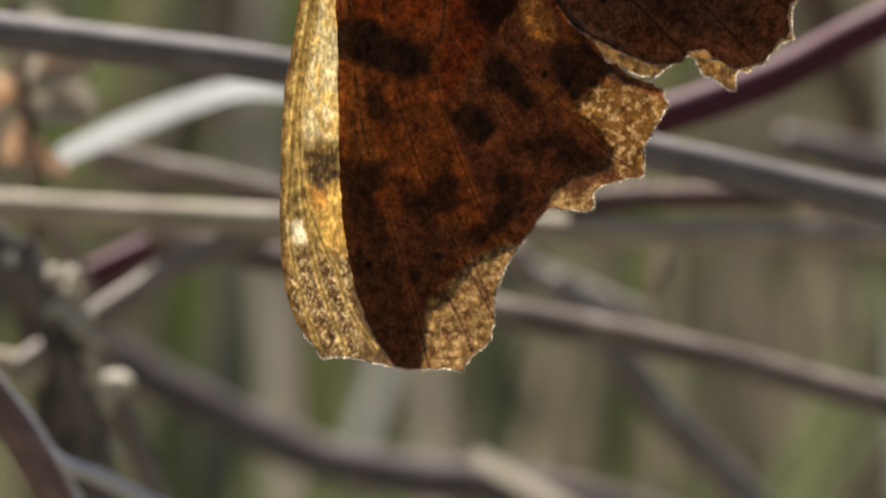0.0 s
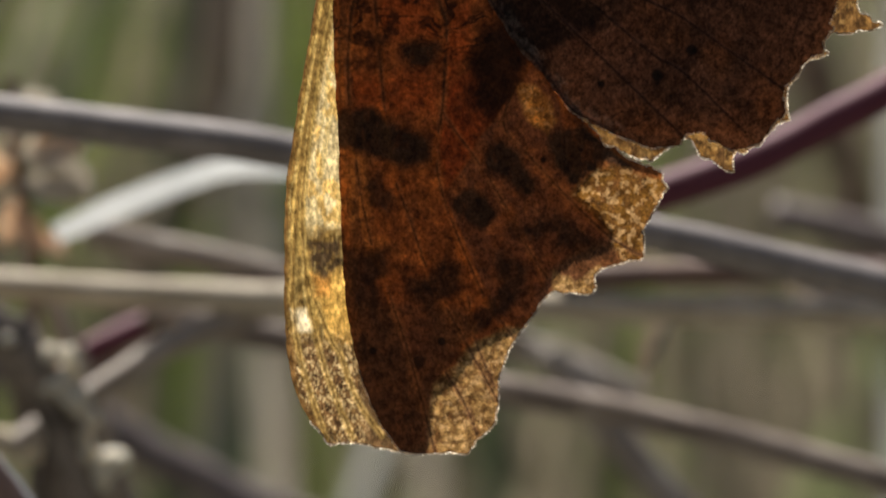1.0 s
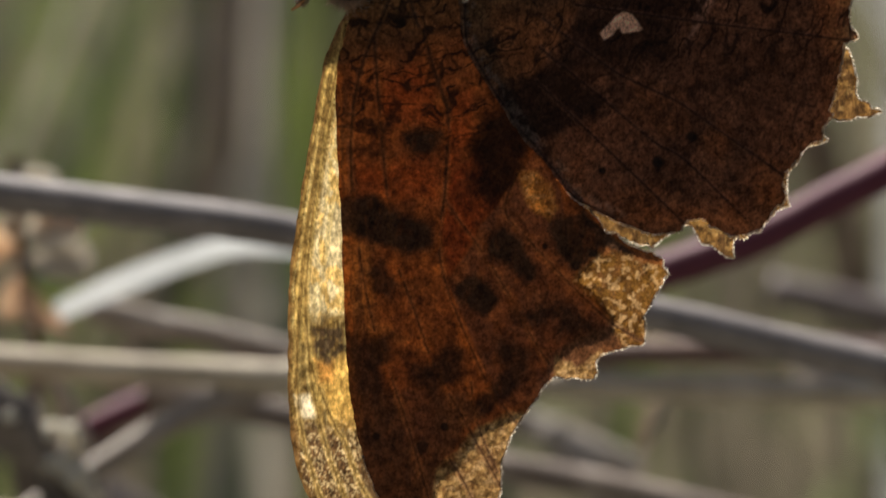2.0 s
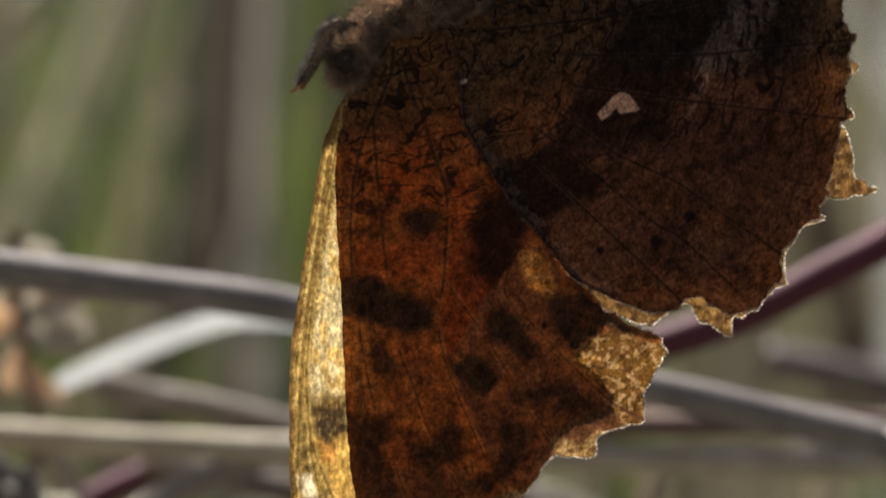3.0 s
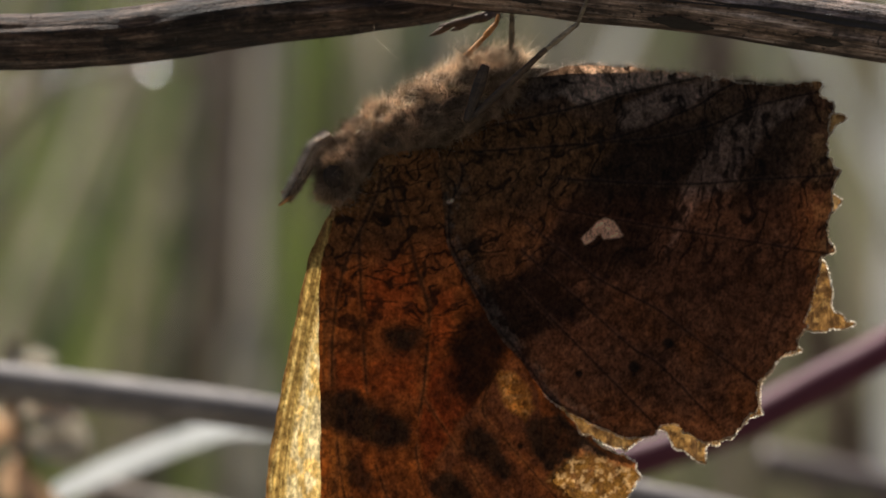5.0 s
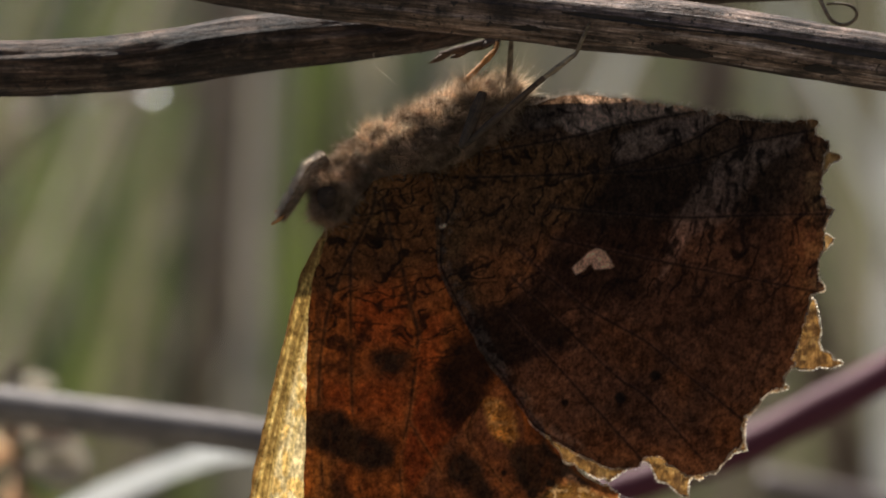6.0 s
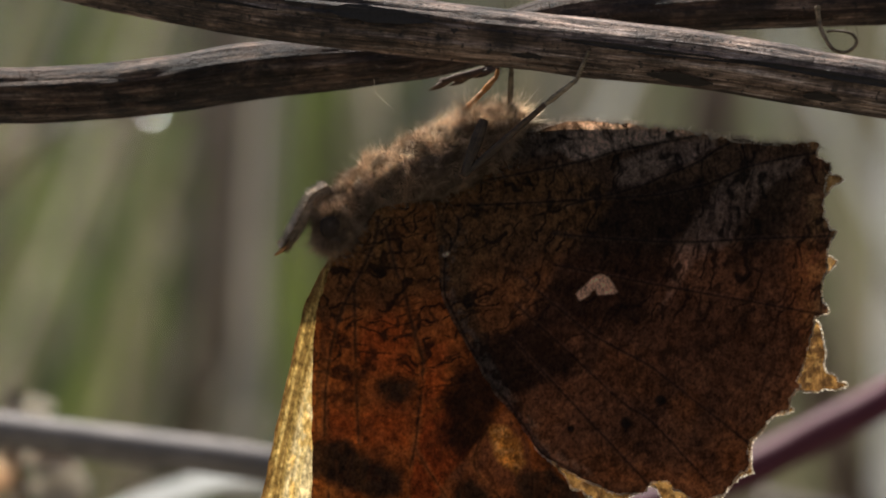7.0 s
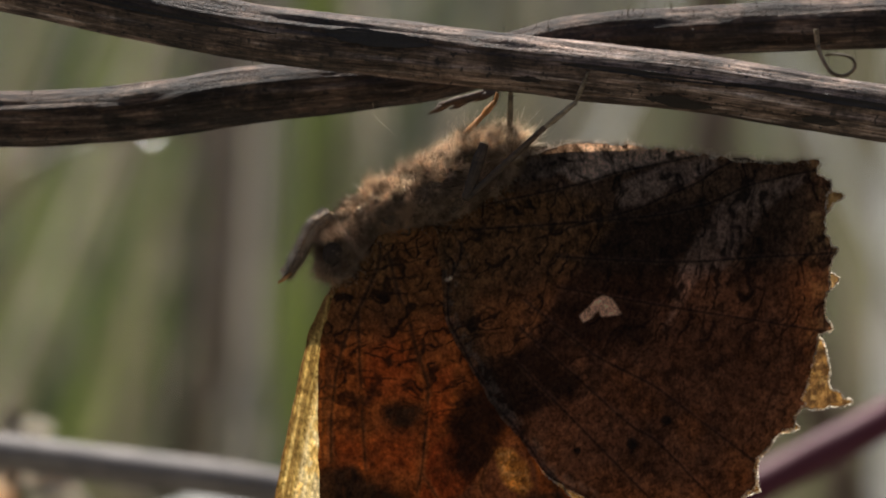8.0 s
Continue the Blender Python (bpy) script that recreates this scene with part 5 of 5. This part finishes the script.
def wing(name, outline, veins, depth, spread_out, root, colours, mat, cell, label, seed):
    """One wing in the butterfly's own space: a fine sheet cut to its ragged outline, with raised veins, and its fringe."""
    edge = spline(outline, 9, True, 0.3)
    arc = np.concatenate([[0], np.cumsum(np.linalg.norm(np.diff(edge, axis=0), axis=1))])
    jag = 0.06 + 0.10 * step(3.0, 8.0, edge[:, 0] - root[0])
    edge = edge + jag[:, None] * np.column_stack([fbm(arc * 3.2 + seed, arc * 0 + 1, 4) - 0.5, fbm(arc * 3.2 + seed, arc * 0 + 7, 4) - 0.5]) * 2
    lo, hi = edge.min(0) - cell, edge.max(0) + cell
    xs, zs = np.arange(lo[0], hi[0], cell), np.arange(lo[1], hi[1], cell)
    gx, gz = np.meshgrid(xs, zs)
    shape = gx.shape
    px, pz = gx.ravel(), gz.ravel()
    within = inside(px, pz, edge)
    g = within.reshape(shape)
    keep = g[:-1, :-1] | g[:-1, 1:] | g[1:, :-1] | g[1:, 1:]
    idx = np.arange(px.size).reshape(shape)
    quads = np.column_stack([idx[:-1, :-1][keep], idx[:-1, 1:][keep], idx[1:, 1:][keep], idx[1:, :-1][keep]])
    used = np.unique(quads)
    renum = np.full(px.size, -1)
    renum[used] = np.arange(len(used))
    quads = renum[quads]
    px, pz, within = px[used], pz[used], within[used]
    out = ~within
    _, nx, nz = seg_distance(px[out], pz[out], edge, True)
    px[out], pz[out] = nx, nz
    vd = np.full(len(px), 9.0)
    for v in veins:
        vd = np.minimum(vd, seg_distance(px, pz, spline(v, 6))[0])
    far_root = np.hypot(px - root[0], pz - root[1])
    side = 1 if depth > 0 else -1

    def plane(x, z):
        d = np.hypot(x - root[0], z - root[1])
        return lift(x, z) + depth * (1 - 0.9 * step(1.3, 0.2, np.interp(x, [0, 1.5, 3.5, 6.1, 8.7, 13.2], [-3.2, -2.95, -2.65, -2.9, -3.25, -3.6]) - z) * step(-2, 0.5, x)) + side * spread_out * np.exp(-(d / 4.5) ** 2)

    y = plane(px, pz) + side * 0.03 * np.exp(-(vd / 0.09) ** 2) + 0.02 * (fbm(px * 2.4, pz * 2.4 + seed, 2) - 0.5)
    ob = part(name, (np.column_stack([px, y, pz]) * MM, [], quads.tolist()), mat, butterfly, label)
    paint(ob, np.clip(colours(px, pz, vd), 0.004, 0.95))
    rng = np.random.RandomState(seed)
    n = int(arc[-1] * 60)
    s = rng.uniform(0, arc[-1], n)
    ex, ez = np.interp(s, arc, edge[:, 0]), np.interp(s, arc, edge[:, 1])
    tx, tz = np.interp(s + 0.05, arc, edge[:, 0]) - np.interp(s - 0.05, arc, edge[:, 0]), np.interp(s + 0.05, arc, edge[:, 1]) - np.interp(s - 0.05, arc, edge[:, 1])
    area = np.sum(edge[:, 0] * np.roll(edge[:, 1], -1) - np.roll(edge[:, 0], -1) * edge[:, 1])
    sg = 1 if area > 0 else -1
    ways = np.column_stack([tz * sg, rng.normal(0, 0.02, n), -tx * sg])
    ways /= np.linalg.norm(ways, axis=1)[:, None] + 1e-9
    ways += rng.normal(0, 0.35, (n, 3))
    far = np.hypot(ex - root[0], ez - root[1]) > 4.5
    top = (ez > -3.9) & (ex > -0.5)
    length = rng.uniform(0.04, 0.13, n) * np.where(top, 2.8, 1.0)
    ok = (far & ~((ex < 1.2) & (ex > -5) & (ez > -17)) | top) & ~((ex < -8) & (ez > -29)) & ~((ex < -6) & (ez > -27))
    roots = np.column_stack([ex, plane(ex, ez), ez])[ok]
    hairy = top[ok]
    part("fringe", hairs(roots[hairy], ways[ok][hairy], length[ok][hairy], 0.009, (0.15, 0, 0), rng, 2), FRINGE, ob, "fine pale fringe of hairs")
    part("fringe", scales(roots[~hairy], ways[ok][~hairy], length[ok][~hairy], 0.03, rng), FRINGE_SCALE, ob, "pale ragged fringe of scales")
    return ob


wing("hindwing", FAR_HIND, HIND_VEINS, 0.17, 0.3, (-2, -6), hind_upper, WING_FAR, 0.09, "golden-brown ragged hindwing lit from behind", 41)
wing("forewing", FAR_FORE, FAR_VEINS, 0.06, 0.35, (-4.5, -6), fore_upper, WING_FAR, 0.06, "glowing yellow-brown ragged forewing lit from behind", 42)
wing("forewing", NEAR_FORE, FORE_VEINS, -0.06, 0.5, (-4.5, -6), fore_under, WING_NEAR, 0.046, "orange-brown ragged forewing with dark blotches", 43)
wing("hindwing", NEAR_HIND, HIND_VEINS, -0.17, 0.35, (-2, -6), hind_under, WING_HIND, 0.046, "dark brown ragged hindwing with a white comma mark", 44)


def blob(centre, axis, long, wide, deep, rough, seed, rings=40, around=48):
    """A rounded body segment along an axis in the middle plane."""
    c, a = np.array(centre, float), np.array(axis, float)
    a /= np.linalg.norm(a)
    side, up = np.array([0, 1.0, 0]), np.cross(a, [0, 1.0, 0])
    bm = bmesh.new()
    bmesh.ops.create_uvsphere(bm, u_segments=around, v_segments=rings, radius=1)
    for v in bm.verts:
        k = 1 + rough * noise.noise(v.co * 2.3 + Vector((seed, 0, 0)))
        p = c + a * v.co.z * long * k + side * v.co.x * deep * k + up * v.co.y * wide * k
        v.co = Vector(p) * MM
    return bm


belly = blob((3.3, 0, -3.68), (1, 0, -0.09), 5.6, 0.84, 0.05, 0.1, 3)
for v in belly.verts:
    v.co.y += float(lift(v.co.x / MM, v.co.z / MM)) * MM
part("abdomen", belly, SKIN, butterfly, "dark slender abdomen between the wings")
thorax = part("thorax", blob((-2.8, 0, -4.35), (1, 0, 0.42), 3.3, 1.4, 1.3, 0.12, 1), SKIN, butterfly, "dark thorax under brown fur")
headp = part("head", blob((-7.0, 0, -6.8), (0.35, 0, 0.94), 1.4, 0.95, 1.0, 0.1, 2), SKIN, butterfly, "dark furry head")
part("eye", blob((-7.35, -0.62, -7.05), (0.4, 0, 0.9), 0.62, 0.55, 0.42, 0.02, 5, 24, 28), EYE, headp, "large dark eye")
part("eye", blob((-7.35, 0.62, -7.05), (0.4, 0, 0.9), 0.62, 0.55, 0.42, 0.02, 5, 24, 28), EYE, headp, "large dark eye")

rng = np.random.RandomState(5)


def fur(parent, name, centre, axis, long, wide, deep, count, length, lay, mat, label, upper=None, radius=0.0065):
    """Hairs over a rounded body segment, leaning along lay."""
    c, a = np.array(centre, float), np.array(axis, float)
    a /= np.linalg.norm(a)
    side, up = np.array([0, 1.0, 0]), np.cross(a, [0, 1.0, 0])
    d = rng.normal(size=(count, 3))
    d /= np.linalg.norm(d, axis=1)[:, None]
    roots = c + np.outer(d[:, 2] * long, a) + np.outer(d[:, 0] * deep, side) + np.outer(d[:, 1] * wide, up)
    out = np.outer(d[:, 2] / long, a) + np.outer(d[:, 0] / deep, side) + np.outer(d[:, 1] / wide, up)
    out /= np.linalg.norm(out, axis=1)[:, None]
    clump = np.column_stack([fbm(roots[:, 0] * 2.2 + k * 13, roots[:, 2] * 2.2 + roots[:, 1], 2) - 0.5 for k in range(3)])
    fine = np.column_stack([fbm(roots[:, 0] * 7 + k * 31, roots[:, 2] * 7 + roots[:, 1] * 5, 2) - 0.5 for k in range(3)])
    ways = out * 0.8 + np.array(lay) + clump * 4.0 + 2.0 * fine + rng.normal(0, 0.4, (count, 3))
    ok = np.ones(count, bool) if upper is None else upper(roots)
    part(name, hairs(roots[ok], ways[ok], ((0.25 + 0.75 * rng.uniform(0, 1, count) ** 2) * length * (0.45 + 1.1 * fbm(roots[:, 0] * 1.3 + 70, roots[:, 2] * 1.3 + roots[:, 1], 2)))[ok], radius, (0.1, 0, 0.2), rng), mat, parent, label)


fur(butterfly, "fur", (-2.8, 0, -4.35), (1, 0, 0.42), 3.4, 1.45, 1.35, 52000, 0.6, (0.1, 0, -0.1), FUR, "dense brown woolly fur")
fur(butterfly, "fur", (-1.2, 0, -3.0), (1, 0, 0.3), 1.9, 0.8, 1.1, 12000, 0.75, (0.0, 0, 0.3), FUR, "tufted brown fur by the legs")
fur(butterfly, "fur", (-5.9, 0, -5.35), (1, 0, 0.66), 2.0, 0.9, 0.9, 14000, 0.55, (-0.1, 0, -0.1), FUR, "brown woolly neck fur")
# Guard hairs on the upper side only, their paleness painting the rim light.
fur(butterfly, "guard_hair", (-5.9, 0, -5.3), (1, 0, 0.66), 2.1, 0.95, 0.9, 1300, 0.7, (-0.1, 0, 0.05), FUR_GOLD, "long upper guard hairs, pale gold put in for rim light", lambda p: p[:, 2] > -5.4 + 0.7 * (p[:, 0] + 5.8), 0.007)
fur(butterfly, "guard_hair", (-2.8, 0, -4.35), (1, 0, 0.42), 3.4, 1.5, 1.35, 6500, 1.0, (-0.05, 0, 0.1), FUR_GOLD, "long upper guard hairs, pale gold put in for rim light", lambda p: p[:, 2] > -4.0 + 0.42 * (p[:, 0] + 2.8), 0.007)
fur(butterfly, "guard_hair", (-0.9, 0, -3.0), (1, 0, 0.3), 1.9, 0.95, 1.2, 3200, 0.95, (0.0, 0, 0.25), FUR_GOLD, "long upper guard hairs, pale gold put in for rim light", lambda p: p[:, 2] > -3.2, 0.007)
fur(headp, "fur", (-7.0, 0, -6.8), (0.35, 0, 0.94), 1.45, 1.0, 0.98, 18000, 0.85, (-0.1, 0, -0.35), FUR, "short brown head fur", lambda p: (np.hypot(p[:, 0] + 7.4, p[:, 2] + 7.1) > 0.42) | (np.abs(p[:, 1]) < 0.3))
for y in (-0.26, 0.26):
    course = [(-7.5, y, -5.45), (-8.15, y, -5.9), (-8.65, y, -6.75), (-9.08, y, -7.5), (-9.4, y, -7.98)]
    palp = stalk("palp", course, [0.24, 0.3, 0.26, 0.19, 0.08], PALP_SKIN, butterfly, "long furry beak-like palp", around=14)
    pts = spline(course, 60)
    go = np.gradient(pts, axis=0)
    go /= np.linalg.norm(go, axis=1)[:, None]
    for count, mat, tone_name, up_side in ((2600, FUR, "short brown hairs", False), (2200, PALP_HAIR, "pale grey hairs", True)):
        i = rng.randint(0, len(pts), count)
        th = rng.uniform(0, 2 * math.pi, count)
        outer = np.cross(go[i], [0, 1.0, 0])
        nrm = outer * np.cos(th)[:, None] + np.outer(np.sin(th), [0, 1.0, 0])
        if up_side:
            nrm = nrm + outer * np.sign(-outer[:, :1]) * 1.2
            nrm /= np.linalg.norm(nrm, axis=1)[:, None]
        girth = np.interp(i, [0, 60, 120, 180, 240], [0.24, 0.3, 0.26, 0.19, 0.08])
        part("bristles", hairs(pts[i] + nrm * girth[:, None] * 0.9, nrm * (1.1 if up_side else 0.6) + go[i] * (0.5 if up_side else 1.0) + rng.normal(0, 0.2, (count, 3)), rng.uniform(0.12, 0.3, count) * (1.1 if up_side else 0.9), 0.007, (0, 0, 0), rng, 2), mat, palp, tone_name)
part("antenna_tip", tube([(-9.25, -0.3, -7.85), (-9.5, -0.35, -8.08), (-9.83, -0.35, -8.3)], [0.07, 0.085, 0.05], around=8)[0], LEG_ORANGE, butterfly, "yellowish tip")
part("antenna_tip", tube([(-9.2, 0.3, -7.55), (-9.5, 0.35, -7.72), (-9.72, 0.35, -7.75)], [0.05, 0.06, 0.035], around=8)[0], LEG_ORANGE, butterfly, "yellowish tip")


def leg(joints, radii, mat, label, names=("femur", "tibia", "tarsus")):
    """A jointed leg: each segment is one piece, with short spines."""
    first = None
    for k in range(len(joints) - 1):
        a, b = np.array(joints[k], float), np.array(joints[k + 1], float)
        mid = (a + b) / 2
        seg = stalk(names[k], [a, a * 0.7 + b * 0.3, mid, b], [radii[k] * 0.7, radii[k], radii[k] * 0.95, radii[k] * 0.7], mat[min(k, len(mat) - 1)], first or butterfly, label if first is None else "", around=10, wander=0.2)
        first = first or seg
        n = 60
        t = rng.uniform(0.1, 1, n)[:, None]
        w = rng.normal(size=(n, 3)) * 0.5 + (b - a) / np.linalg.norm(b - a) * 0.8
        part("spines", hairs(a + (b - a) * t, w, rng.uniform(0.15, 0.36, n) + radii[k] * 0.6, 0.012, (0, 0, 0), rng, 2), SKIN, first)


leg([(-0.95, -2.3, -2.6), (-1.8, -2.75, -4.95), (1.6, -2.4, -1.95), (2.95, -2.25, -0.9), (3.46, -2.3, 0.35)], [0.27, 0.17, 0.13, 0.1], (LEG, LEG, LEG_PALE), "grey-brown bent hind leg gripping the stem", ("femur", "tibia", "tarsus", "foot"))
leg([(-0.2, 0.0, -2.6), (0.15, -0.3, -1.9), (0.22, -0.6, -0.2)], [0.16, 0.13], (LEG_PALE,), "thin upright middle leg", ("tibia", "tarsus"))
leg([(-2.2, 0.2, -2.6), (-1.0, 0.1, -1.35), (-0.45, 0.0, -0.75), (-0.35, 0, -0.4)], [0.15, 0.14, 0.1], (LEG_ORANGE,), "thin orange-brown foreleg")


# ---- movement ----
def motions():
    """The butterfly swings about its grip on the stem."""
    sway = [(0, 1.91), (0.1, 2.2), (0.2, 2.0), (0.3, 2.4), (0.4, 2.25), (0.5, 2.34), (0.6, 1.6), (0.7, 2.4), (0.8, 1.2), (0.9, 2.3), (1.0, 2.85), (1.1, 3.4), (1.2, 3.3), (1.3, 3.15), (1.4, 2.7), (1.5, 3.2), (1.7, 3.4), (2.2, 3.0), (2.6, 3.6),
            (2.8, 4.2), (2.9, 4.95), (3.0, 3.39), (3.1, 3.2), (3.2, 2.8), (3.3, 2.05), (3.5, 1.85), (3.6, 1.5), (3.8, 1.35), (4.0, 1.66), (4.5, 1.67), (4.7, 1.5), (5.2, 0.9), (5.8, 1.5), (5.9, 1.05), (6.0, -0.92), (6.1, -1.1), (6.2, 0.6), (6.3, 0.15),
            (6.4, 0.4), (6.5, 0.755), (6.6, 0.05), (6.8, -0.1), (7.0, 0.0), (7.1, -0.4), (7.2, -1.05), (7.3, -1.1), (7.5, -0.735), (7.6, 0.05), (7.8, 0.1), (7.9, 0.45), (8.0, 1.12)]
    walk(butterfly, [(t, pose(PIVOT_X * MM, 0, PIVOT_Z * MM, 0, -a, 0)) for t, a in sway])


motions()
